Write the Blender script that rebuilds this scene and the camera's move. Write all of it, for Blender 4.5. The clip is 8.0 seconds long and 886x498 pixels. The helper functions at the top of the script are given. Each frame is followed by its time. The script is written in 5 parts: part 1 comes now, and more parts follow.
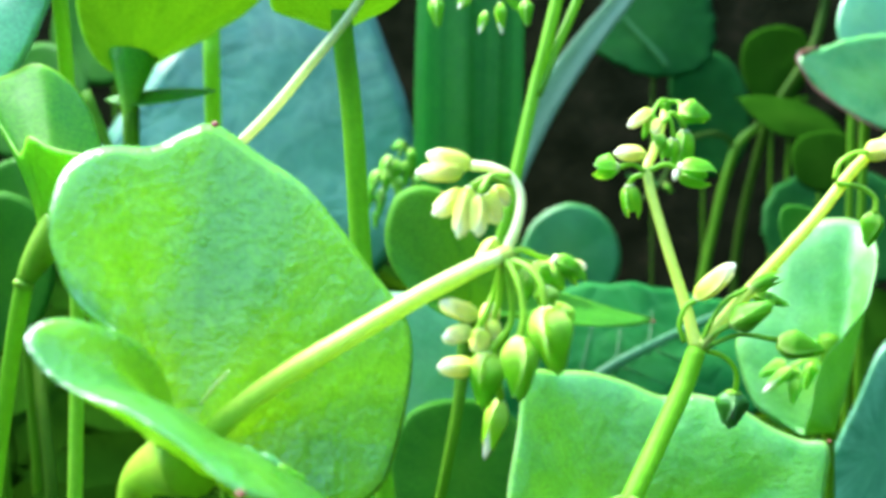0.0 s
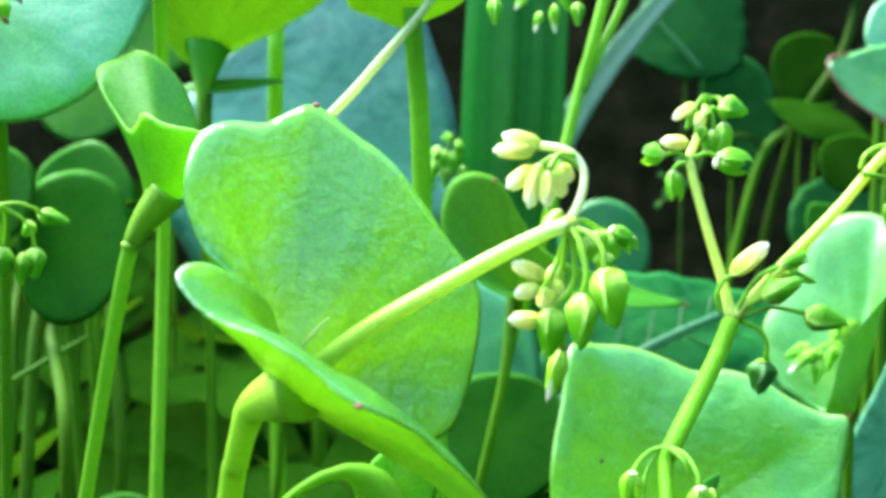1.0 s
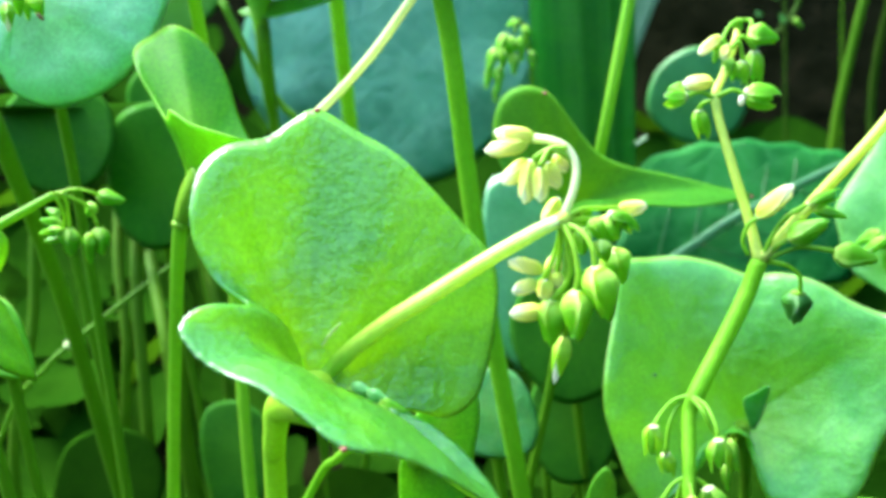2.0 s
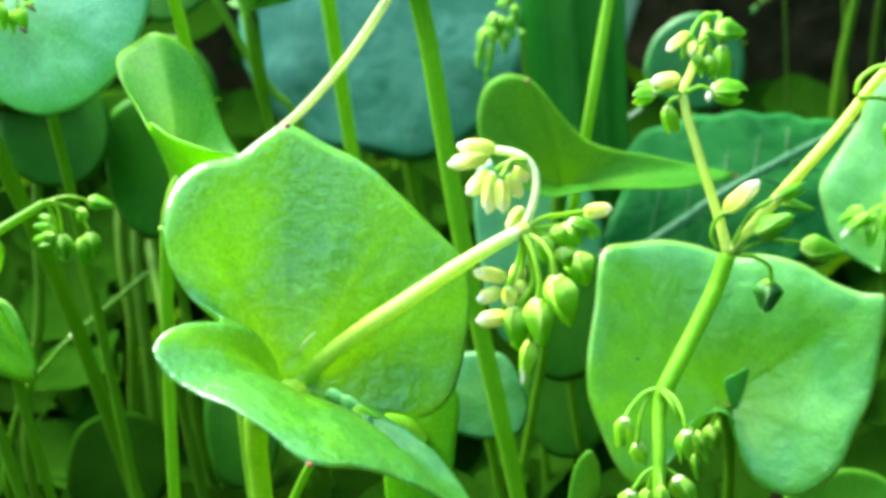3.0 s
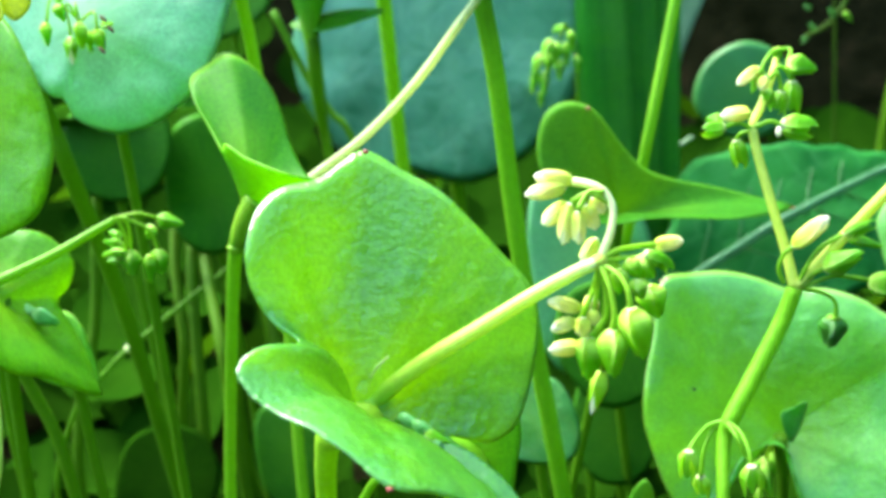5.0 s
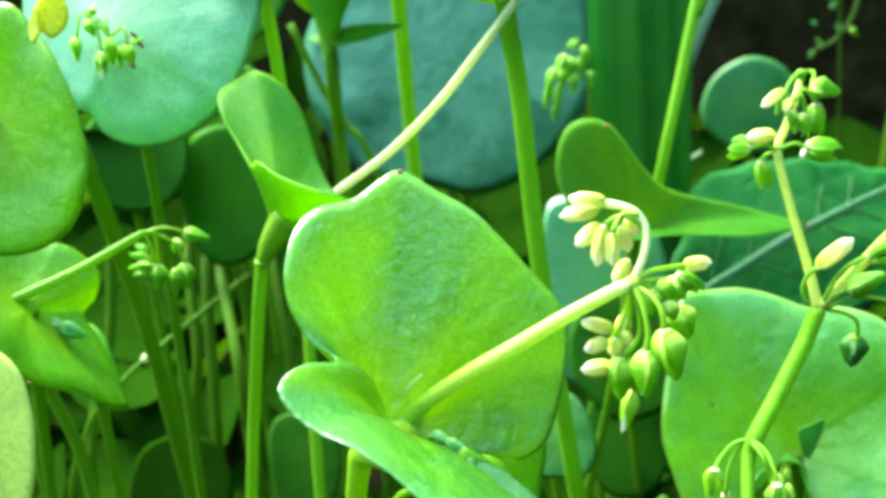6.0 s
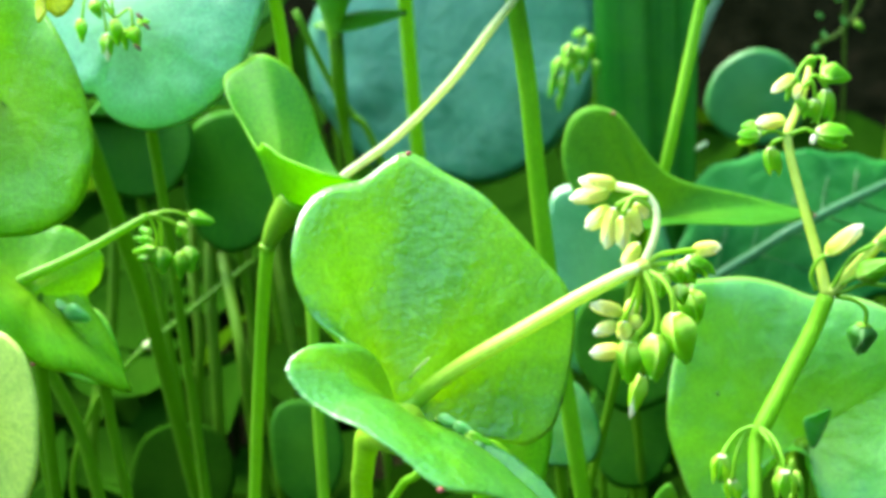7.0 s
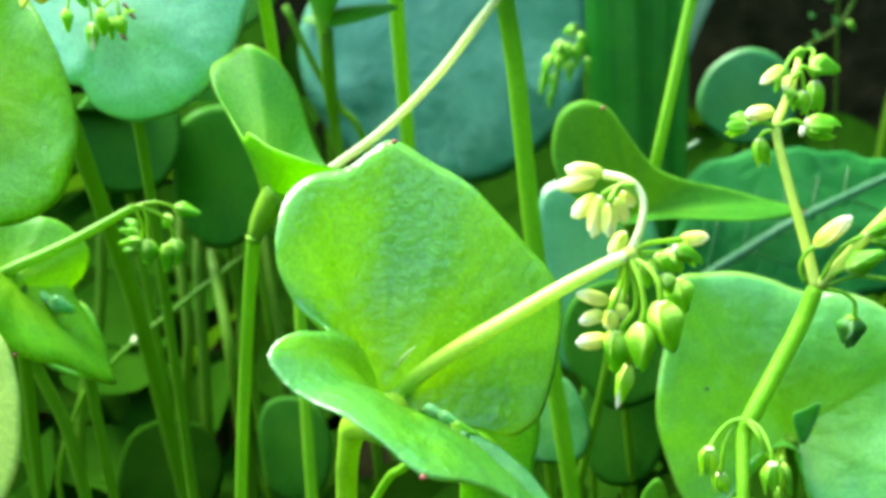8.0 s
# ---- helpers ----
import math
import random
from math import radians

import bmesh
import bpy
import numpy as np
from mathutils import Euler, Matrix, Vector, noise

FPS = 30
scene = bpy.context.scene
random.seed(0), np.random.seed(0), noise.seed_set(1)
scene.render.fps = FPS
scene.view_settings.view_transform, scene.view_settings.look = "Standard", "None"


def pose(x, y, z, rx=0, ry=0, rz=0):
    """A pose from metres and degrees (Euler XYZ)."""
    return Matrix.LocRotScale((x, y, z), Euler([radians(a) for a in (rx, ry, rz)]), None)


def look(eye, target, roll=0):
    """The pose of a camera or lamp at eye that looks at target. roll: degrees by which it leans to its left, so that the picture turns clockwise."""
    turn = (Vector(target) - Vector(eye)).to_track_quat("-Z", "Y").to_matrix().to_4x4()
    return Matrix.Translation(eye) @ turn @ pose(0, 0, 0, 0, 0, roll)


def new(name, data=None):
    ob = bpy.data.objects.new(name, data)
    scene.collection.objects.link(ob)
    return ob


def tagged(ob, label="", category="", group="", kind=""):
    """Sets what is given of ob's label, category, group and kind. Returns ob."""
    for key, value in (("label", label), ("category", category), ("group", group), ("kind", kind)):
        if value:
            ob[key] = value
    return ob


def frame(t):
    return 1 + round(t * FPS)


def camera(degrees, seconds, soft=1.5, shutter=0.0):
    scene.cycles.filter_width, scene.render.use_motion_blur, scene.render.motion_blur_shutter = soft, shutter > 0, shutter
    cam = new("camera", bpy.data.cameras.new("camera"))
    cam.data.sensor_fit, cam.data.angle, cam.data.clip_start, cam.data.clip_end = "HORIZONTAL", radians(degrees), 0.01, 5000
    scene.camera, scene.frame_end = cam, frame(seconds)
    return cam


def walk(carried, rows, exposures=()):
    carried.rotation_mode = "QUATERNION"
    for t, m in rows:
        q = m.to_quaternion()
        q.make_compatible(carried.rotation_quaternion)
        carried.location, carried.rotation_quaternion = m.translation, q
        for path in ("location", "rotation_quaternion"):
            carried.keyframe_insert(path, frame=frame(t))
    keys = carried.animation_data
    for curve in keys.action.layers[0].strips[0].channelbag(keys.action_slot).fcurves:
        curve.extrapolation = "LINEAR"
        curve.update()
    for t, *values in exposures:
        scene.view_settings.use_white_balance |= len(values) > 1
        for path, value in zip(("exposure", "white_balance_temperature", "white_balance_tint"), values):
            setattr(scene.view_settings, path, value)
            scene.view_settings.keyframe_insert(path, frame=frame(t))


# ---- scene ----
CM = 0.01  # the plan below is written in centimetres

cam = camera(44.5, 8.0, soft=3.7)
cam.data.dof.use_dof, cam.data.dof.focus_distance, cam.data.dof.aperture_fstop = True, 0.155, 28
PATH = [  # seconds, eye in cm, yaw, pitch, roll in degrees
    (0.0, 0.117, 0.094, 13.822, 1.33, -3.73, 0.51),
    (0.5, 0.140, -0.531, 13.230, 0.91, -3.72, 1.52),
    (1.0, -0.483, -1.709, 13.503, 2.41, -3.70, 1.84),
    (1.5, 0.296, -1.745, 14.267, 5.79, -7.79, -0.05),
    (1.7, 0.774, -1.714, 15.100, 8.26, -10.87, -1.36),
    (2.8, 2.162, -1.807, 16.983, 11.34, -16.68, -5.31),
    (3.0, 2.198, -1.856, 16.936, 11.55, -16.63, -5.33),
    (3.5, 2.139, -1.792, 16.728, 11.54, -16.64, -4.71),
    (4.0, 2.020, -1.775, 16.947, 12.35, -16.40, -4.70),
    (4.5, 1.822, -1.931, 17.162, 12.61, -15.91, -4.71),
    (4.7, 1.729, -1.993, 17.168, 12.78, -15.76, -4.53),
    (5.8, 1.199, -2.310, 17.361, 12.92, -15.39, -3.46),
    (6.0, 1.068, -2.333, 17.454, 12.55, -15.34, -3.60),
    (6.5, 0.930, -2.449, 17.439, 12.39, -15.34, -3.43),
    (7.0, 0.921, -2.311, 17.252, 12.52, -15.57, -3.20),
    (7.5, 0.947, -2.246, 17.091, 12.47, -15.24, -3.15),
    (8.0, 1.023, -2.233, 16.995, 12.22, -15.33, -2.97),
]


def eye_pose(x, y, z, yaw, pitch, roll):
    a, b = radians(yaw), radians(pitch)
    way = Vector((-math.sin(a) * math.cos(b), math.cos(a) * math.cos(b), math.sin(b)))
    eye = Vector((x, y, z)) * CM
    return look(eye, eye + way, roll)


walk(cam, [(t, eye_pose(*row)) for t, *row in PATH], exposures=[(0.0, 2.96, 5700, 4), (1.5, 2.94, 5750, 4), (3.0, 2.84, 6150, -1), (8.0, 2.86, 6250, -2)])

# ---- light ----
world = bpy.data.worlds.new("sky")
world.use_nodes = True
scene.world = world
sky = world.node_tree.nodes.new("ShaderNodeTexSky")
sky.sky_type, sky.sun_disc = "NISHITA", False
sky.sun_elevation, sky.sun_rotation = radians(57), radians(-63)
sky.air_density, sky.dust_density = 1.0, 1.2
backing = world.node_tree.nodes["Background"]
backing.inputs["Strength"].default_value = 0.15
world.node_tree.links.new(sky.outputs["Color"], backing.inputs["Color"])

sun = new("sun", bpy.data.lights.new("sun", "SUN"))
sun.data.energy, sun.data.angle, sun.data.color = 2.9, radians(48), (1.0, 0.95, 0.84)
sun.matrix_world = look((-0.49, 0.25, 0.84), (0, 0, 0))


# ---- materials ----
def material(name):
    m = bpy.data.materials.new(name)
    m.use_nodes = True
    nodes, links = m.node_tree.nodes, m.node_tree.links
    nodes.clear()
    out = nodes.new("ShaderNodeOutputMaterial")
    return m, nodes, links, out


def noise_at(nodes, links, scale, detail=3.0, coords="Object"):
    tc = nodes.new("ShaderNodeTexCoord")
    n = nodes.new("ShaderNodeTexNoise")
    n.inputs["Scale"].default_value, n.inputs["Detail"].default_value = scale, detail
    links.new(tc.outputs[coords], n.inputs["Vector"])
    return n


def ramp(nodes, links, source, stops):
    r = nodes.new("ShaderNodeValToRGB")
    while len(r.color_ramp.elements) < len(stops):
        r.color_ramp.elements.new(0.5)
    for e, (at, colour) in zip(r.color_ramp.elements, stops):
        e.position, e.color = at, (*colour, 1)
    links.new(source, r.inputs["Fac"])
    return r


def mixed(nodes, links, fac, a, b, how="MIX"):
    m = nodes.new("ShaderNodeMix")
    m.data_type, m.blend_type = "RGBA", how
    for socket, value in ((m.inputs["Factor"], fac), (m.inputs["A"], a), (m.inputs["B"], b)):
        if isinstance(value, (int, float)):
            socket.default_value = value
        elif isinstance(value, tuple):
            socket.default_value = (*value, 1)
        else:
            links.new(value, socket)
    return m.outputs["Result"]


def leaf_material(name, dark, light, heart, rim, through_light, share=0.42, rough=0.38, gloss=0.5, bump=0.25, patch=130, spread=0.18, depth=0.0006, border=0.3, heart_glow=None, coat=0.0, rays=0.3, wax=0.0, blister=0.0, coat_ior=1.5, coat_rough=0.36, sand=0.85, sheen_margin=0.0, pebble=0.0):
    """Succulent leaf: blade mottle, fine grain, veins running out from the heart, waxy bloom, a pale rim; light passes through."""
    m, nodes, links, out = material(name)
    blotch = noise_at(nodes, links, patch, 5)
    grain = noise_at(nodes, links, 1600, 3)
    streak = nodes.new("ShaderNodeTexNoise")
    stretch = nodes.new("ShaderNodeMapping")
    stretch.inputs["Scale"].default_value = (46, 2.2, 1)
    first = nodes.new("ShaderNodeUVMap")
    links.new(first.outputs["UV"], stretch.inputs["Vector"])
    links.new(stretch.outputs["Vector"], streak.inputs["Vector"])
    streak.inputs["Scale"].default_value, streak.inputs["Detail"].default_value = 1.0, 3.0
    both = mixed(nodes, links, rays, blotch.outputs["Fac"], streak.outputs["Fac"])
    base = ramp(nodes, links, both, [(0.5 - spread, dark), (0.5 + spread, light)]).outputs["Color"]
    fleck = ramp(nodes, links, grain.outputs["Fac"], [(0.35, (0.7, 0.76, 0.68)), (0.7, (1.14, 1.12, 1.12))])
    base = mixed(nodes, links, sand, base, fleck.outputs["Color"], "MULTIPLY")
    uv = nodes.new("ShaderNodeUVMap")
    sep = nodes.new("ShaderNodeSeparateXYZ")
    links.new(uv.outputs["UV"], sep.inputs["Vector"])
    inner = ramp(nodes, links, sep.outputs["Y"], [(0.0, (0.9, 0.9, 0.9)), (0.3, (0.5, 0.5, 0.5)), (0.62, (0, 0, 0))])
    base = mixed(nodes, links, inner.outputs["Color"], base, heart)
    bloom = noise_at(nodes, links, 210, 4)
    if wax:
        # bluish wax lying in uneven patches
        film = ramp(nodes, links, bloom.outputs["Fac"], [(0.46, (0, 0, 0)), (0.7, (wax, wax, wax))])
        base = mixed(nodes, links, film.outputs["Color"], base, (0.24, 0.6, 0.26))
    if sheen_margin:
        # bluish sky sheen put into the colour of the outer blade, unevenly so
        outer = ramp(nodes, links, sep.outputs["Y"], [(0.4, (0, 0, 0)), (0.95, (sheen_margin, sheen_margin, sheen_margin))])
        cloud = noise_at(nodes, links, 75, 3)
        uneven = ramp(nodes, links, cloud.outputs["Fac"], [(0.35, (0.25, 0.25, 0.25)), (0.65, (1, 1, 1))])
        amount = mixed(nodes, links, 1.0, outer.outputs["Color"], uneven.outputs["Color"], "MULTIPLY")
        base = mixed(nodes, links, amount, base, (0.24, 0.62, 0.32))
    relief = mixed(nodes, links, 0.25 + 0.6 * rays, grain.outputs["Fac"], streak.outputs["Fac"])
    relief = mixed(nodes, links, 0.22, relief, blotch.outputs["Fac"])
    if pebble:
        # shallow dimples a few millimetres wide
        dents = noise_at(nodes, links, 480, 2)
        relief = mixed(nodes, links, pebble, relief, dents.outputs["Fac"])
    if blister:
        # puckered between a net of paler veins
        cells = nodes.new("ShaderNodeTexVoronoi")
        cells.feature = "DISTANCE_TO_EDGE"
        cells.inputs["Scale"].default_value = 115
        warp = noise_at(nodes, links, 45, 2)
        place = nodes.new("ShaderNodeTexCoord")
        bent = mixed(nodes, links, 0.02, place.outputs["Object"], warp.outputs["Color"])
        links.new(bent, cells.inputs["Vector"])
        puff = ramp(nodes, links, cells.outputs["Distance"], [(0.0, (0, 0, 0)), (0.35, (1, 1, 1))])
        relief = mixed(nodes, links, blister, relief, puff.outputs["Color"])
        net = ramp(nodes, links, cells.outputs["Distance"], [(0.0, (0.25, 0.25, 0.25)), (0.1, (0, 0, 0))])
        base = mixed(nodes, links, net.outputs["Color"], base, rim)
    edge = ramp(nodes, links, sep.outputs["Y"], [(0.965, (0, 0, 0)), (0.998, (border, border, border))])
    base = mixed(nodes, links, edge.outputs["Color"], base, rim)
    p = nodes.new("ShaderNodeBsdfPrincipled")
    links.new(base, p.inputs["Base Color"])
    polish = ramp(nodes, links, bloom.outputs["Fac"], [(0.35, (rough * 0.8,) * 3), (0.65, (rough * 1.35,) * 3)])
    links.new(polish.outputs["Color"], p.inputs["Roughness"])
    p.inputs["Specular IOR Level"].default_value = gloss
    p.inputs["Coat Weight"].default_value, p.inputs["Coat Roughness"].default_value = coat, coat_rough
    p.inputs["Coat IOR"].default_value = coat_ior
    b = nodes.new("ShaderNodeBump")
    b.inputs["Strength"].default_value, b.inputs["Distance"].default_value = bump, depth
    links.new(relief, b.inputs["Height"])
    links.new(b.outputs["Normal"], p.inputs["Normal"])
    links.new(b.outputs["Normal"], p.inputs["Coat Normal"])
    t = nodes.new("ShaderNodeBsdfTranslucent")
    glow = mixed(nodes, links, inner.outputs["Color"], through_light, heart_glow or through_light)
    glow = mixed(nodes, links, 0.7, glow, fleck.outputs["Color"], "MULTIPLY")
    veins = ramp(nodes, links, streak.outputs["Fac"], [(0.3, (0.8, 0.85, 0.78)), (0.65, (1.08, 1.05, 1.0))])
    glow = mixed(nodes, links, 0.4 + rays, glow, veins.outputs["Color"], "MULTIPLY")
    links.new(glow, t.inputs["Color"])
    mix = nodes.new("ShaderNodeMixShader")
    mix.inputs["Fac"].default_value = share
    links.new(p.outputs["BSDF"], mix.inputs[1])
    links.new(t.outputs["BSDF"], mix.inputs[2])
    links.new(mix.outputs["Shader"], out.inputs["Surface"])
    return m


def flesh_material(name, dark, light, through_light, share=0.3, rough=0.35, scale=160, gloss=0.5, root=None, point=None, pale_to=0.42):
    """Stems, buds and sepals: juicy, speckled, a little see-through."""
    m, nodes, links, out = material(name)
    speck = noise_at(nodes, links, scale * 6, 2)
    tone = noise_at(nodes, links, scale * 0.4, 3)
    base = ramp(nodes, links, tone.outputs["Fac"], [(0.3, dark), (0.7, light)]).outputs["Color"]
    if root:
        # buds: the colour runs from the stalk's green to the paler tip
        uv = nodes.new("ShaderNodeUVMap")
        sep = nodes.new("ShaderNodeSeparateXYZ")
        links.new(uv.outputs["UV"], sep.inputs["Vector"])
        low = ramp(nodes, links, sep.outputs["Y"], [(0.05, (1, 1, 1)), (pale_to, (0, 0, 0))])
        base = mixed(nodes, links, low.outputs["Color"], base, root)
        high = ramp(nodes, links, sep.outputs["Y"], [(0.6, (0, 0, 0)), (0.95, (1, 1, 1))])
        base = mixed(nodes, links, high.outputs["Color"], base, point)
    dots = ramp(nodes, links, speck.outputs["Fac"], [(0.4, (0.85, 0.85, 0.8)), (0.72, (1.2, 1.15, 1.2))])
    base = mixed(nodes, links, 0.7, base, dots.outputs["Color"], "MULTIPLY")
    p = nodes.new("ShaderNodeBsdfPrincipled")
    links.new(base, p.inputs["Base Color"])
    p.inputs["Roughness"].default_value, p.inputs["Specular IOR Level"].default_value = rough, gloss
    b = nodes.new("ShaderNodeBump")
    b.inputs["Strength"].default_value, b.inputs["Distance"].default_value = 0.2, 0.0003
    links.new(speck.outputs["Fac"], b.inputs["Height"])
    links.new(b.outputs["Normal"], p.inputs["Normal"])
    t = nodes.new("ShaderNodeBsdfTranslucent")
    t.inputs["Color"].default_value = (*through_light, 1)
    mix = nodes.new("ShaderNodeMixShader")
    mix.inputs["Fac"].default_value = share
    links.new(p.outputs["BSDF"], mix.inputs[1])
    links.new(t.outputs["BSDF"], mix.inputs[2])
    links.new(mix.outputs["Shader"], out.inputs["Surface"])
    return m


def soil_material():
    m, nodes, links, out = material("soil")
    n = noise_at(nodes, links, 60, 6)
    fine = noise_at(nodes, links, 400, 4)
    # near black: the deep shade among the plants is put into the soil's colour
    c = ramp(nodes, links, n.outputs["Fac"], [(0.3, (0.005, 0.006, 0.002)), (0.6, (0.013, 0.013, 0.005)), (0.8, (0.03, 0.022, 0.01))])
    p = nodes.new("ShaderNodeBsdfPrincipled")
    links.new(c.outputs["Color"], p.inputs["Base Color"])
    p.inputs["Roughness"].default_value, p.inputs["Specular IOR Level"].default_value = 0.95, 0.0
    b = nodes.new("ShaderNodeBump")
    b.inputs["Strength"].default_value, b.inputs["Distance"].default_value = 0.9, 0.004
    links.new(fine.outputs["Fac"], b.inputs["Height"])
    links.new(b.outputs["Normal"], p.inputs["Normal"])
    links.new(p.outputs["BSDF"], out.inputs["Surface"])
    return m


LEAF = leaf_material("lettuce_leaf", (0.05, 0.25, 0.002), (0.118, 0.37, 0.006), (0.22, 0.5, 0.002), (0.3, 0.5, 0.05), (0.54, 0.87, 0.002), share=0.46, rough=0.34, gloss=0.6, bump=0.6, depth=0.0013, pebble=0.5, spread=0.14, patch=170, heart_glow=(0.74, 0.98, 0.002), coat=1.0, coat_ior=1.68, coat_rough=0.27, rays=0.3, wax=0.06, border=0.0, sheen_margin=0.16, sand=0.6)
LEAF_GLOW = leaf_material("sunlit_lettuce_leaf", (0.06, 0.27, 0.004), (0.12, 0.37, 0.008), (0.22, 0.44, 0.006), (0.38, 0.56, 0.04), (0.44, 0.82, 0.004), share=0.5, rough=0.45, gloss=0.3, coat=0.12, bump=0.35, depth=0.0007, border=0.6)
LEAF_LIME = leaf_material("lime_lettuce_leaf", (0.085, 0.31, 0.004), (0.16, 0.42, 0.008), (0.28, 0.5, 0.006), (0.38, 0.56, 0.04), (0.52, 0.86, 0.004), share=0.5, rough=0.42, gloss=0.4, coat=0.35, bump=0.5, depth=0.0012, pebble=0.5, rays=0.25)
LEAF_NOTCHED = leaf_material("notched_lettuce_leaf", (0.08, 0.345, 0.014), (0.17, 0.48, 0.035), (0.26, 0.52, 0.008), (0.46, 0.6, 0.12), (0.56, 0.94, 0.012), share=0.5, rough=0.4, gloss=0.6, coat=0.8, coat_ior=1.65, coat_rough=0.3, bump=0.5, depth=0.0012, pebble=0.5, spread=0.12, border=0.45, rays=0.12, wax=0.2, patch=120, sheen_margin=0.18, sand=0.7)
LEAF_FUNNEL = leaf_material("funnel_lettuce_leaf", (0.09, 0.35, 0.03), (0.18, 0.48, 0.06), (0.2, 0.46, 0.02), (0.42, 0.56, 0.1), (0.34, 0.66, 0.03), share=0.32, rough=0.42, gloss=0.6, coat=0.5, bump=0.6, depth=0.0008, border=0.4, rays=0.12, wax=0.25, patch=120, sheen_margin=0.2)
# yellow of light from behind, put into the small leaves' own colour
LEAF_YELLOW = leaf_material("backlit_yellow_leaf", (0.4, 0.5, 0.01), (0.5, 0.58, 0.02), (0.5, 0.56, 0.02), (0.5, 0.58, 0.05), (0.9, 0.95, 0.01), share=0.5, gloss=0.4)
# pale copy of the leaf: the light shining through it is painted in
LEAF_LIGHT = leaf_material("backlit_lettuce_leaf", (0.54, 0.76, 0.13), (0.66, 0.85, 0.22), (0.55, 0.72, 0.1), (0.7, 0.76, 0.16), (0.9, 0.99, 0.2), share=0.5, rough=0.45, gloss=0.4, rays=0.7, sand=0.3)
LEAF_STRIPE = leaf_material("striped_bluish_leaf", (0.035, 0.19, 0.07), (0.11, 0.34, 0.17), (0.06, 0.24, 0.1), (0.1, 0.3, 0.14), (0.12, 0.42, 0.12), share=0.3, rough=0.45, gloss=0.5, rays=0.9, spread=0.14)
# the reflected sky's pale blue is put into this leaf's colour
LEAF_SKY = leaf_material("sky_sheen_lettuce_leaf", (0.1, 0.42, 0.13), (0.17, 0.53, 0.2), (0.24, 0.5, 0.14), (0.3, 0.54, 0.2), (0.42, 0.85, 0.26), share=0.45, rough=0.4, gloss=1.0, coat=1.0, coat_ior=1.75, spread=0.12, bump=0.35, depth=0.0008, rays=0.22, wax=0.45)
LEAF_MID = leaf_material("thick_lettuce_leaf", (0.05, 0.22, 0.009), (0.075, 0.28, 0.012), (0.12, 0.32, 0.01), (0.17, 0.36, 0.03), (0.36, 0.57, 0.003), share=0.45, rough=0.5, gloss=0.15, border=0.5)
LEAF_BLUE = leaf_material("bluish_leaf", (0.028, 0.165, 0.07), (0.065, 0.28, 0.13), (0.05, 0.23, 0.1), (0.14, 0.38, 0.2), (0.08, 0.34, 0.09), share=0.22, rough=0.4, gloss=0.8, coat=0.4, coat_rough=0.3, bump=0.4, patch=40, spread=0.12, depth=0.0016, rays=0.03, wax=0.15, blister=0.28, border=0.2)
LEAF_WEED = leaf_material("weed_leaf", (0.008, 0.11, 0.012), (0.028, 0.2, 0.026), (0.028, 0.17, 0.024), (0.06, 0.25, 0.06), (0.05, 0.32, 0.02), share=0.3, rough=0.55, gloss=0.15, bump=0.6, patch=55, spread=0.07, depth=0.0018, rays=0.05, blister=0.3)
# a dimmer leaf copy: standing in shade is put into its colour
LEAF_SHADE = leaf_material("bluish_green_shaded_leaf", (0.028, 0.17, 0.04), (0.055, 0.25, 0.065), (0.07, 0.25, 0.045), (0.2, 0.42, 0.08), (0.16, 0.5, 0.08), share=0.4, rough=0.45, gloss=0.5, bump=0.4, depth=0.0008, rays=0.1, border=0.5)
LEAF_MINT = leaf_material("minty_shaded_leaf", (0.07, 0.3, 0.09), (0.13, 0.42, 0.15), (0.14, 0.4, 0.1), (0.28, 0.52, 0.2), (0.26, 0.66, 0.16), share=0.4, rough=0.42, gloss=0.8, coat=0.7, coat_ior=1.6, bump=0.35, depth=0.0008, rays=0.1, wax=0.2, border=0.15)
LEAF_SCORCH = leaf_material("scorched_lettuce_leaf", (0.05, 0.24, 0.04), (0.11, 0.36, 0.075), (0.12, 0.36, 0.04), (0.2, 0.36, 0.06), (0.2, 0.56, 0.06), share=0.4, rough=0.45, gloss=0.5, coat=0.3, bump=0.6, depth=0.0012, rays=0.1, wax=0.2, blister=0.15, border=0.3)
# two darker leaf colours that hold the shade low and deep in the patch
LEAF_DARK = leaf_material("shade_darkened_leaf", (0.029, 0.127, 0.005), (0.051, 0.188, 0.009), (0.058, 0.193, 0.008), (0.05, 0.185, 0.01), (0.14, 0.41, 0.007), share=0.35, rough=0.6, gloss=0.1)
UNDER = leaf_material("undergrowth_leaf_in_shade", (0.011, 0.043, 0.002), (0.02, 0.066, 0.003), (0.019, 0.06, 0.003), (0.02, 0.066, 0.003), (0.046, 0.12, 0.002), share=0.36, rough=0.75, gloss=0.0)
# far weed leaves: deep shade is painted in by a darker green
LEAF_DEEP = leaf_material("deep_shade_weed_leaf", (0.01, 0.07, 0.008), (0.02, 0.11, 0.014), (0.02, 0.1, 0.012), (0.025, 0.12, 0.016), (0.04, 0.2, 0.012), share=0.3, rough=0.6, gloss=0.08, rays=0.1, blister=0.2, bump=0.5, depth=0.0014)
BLADE = leaf_material("grass_blade", (0.03, 0.2, 0.008), (0.07, 0.3, 0.015), (0.045, 0.23, 0.01), (0.07, 0.28, 0.03), (0.1, 0.42, 0.012), share=0.38, rough=0.5, rays=0.6)
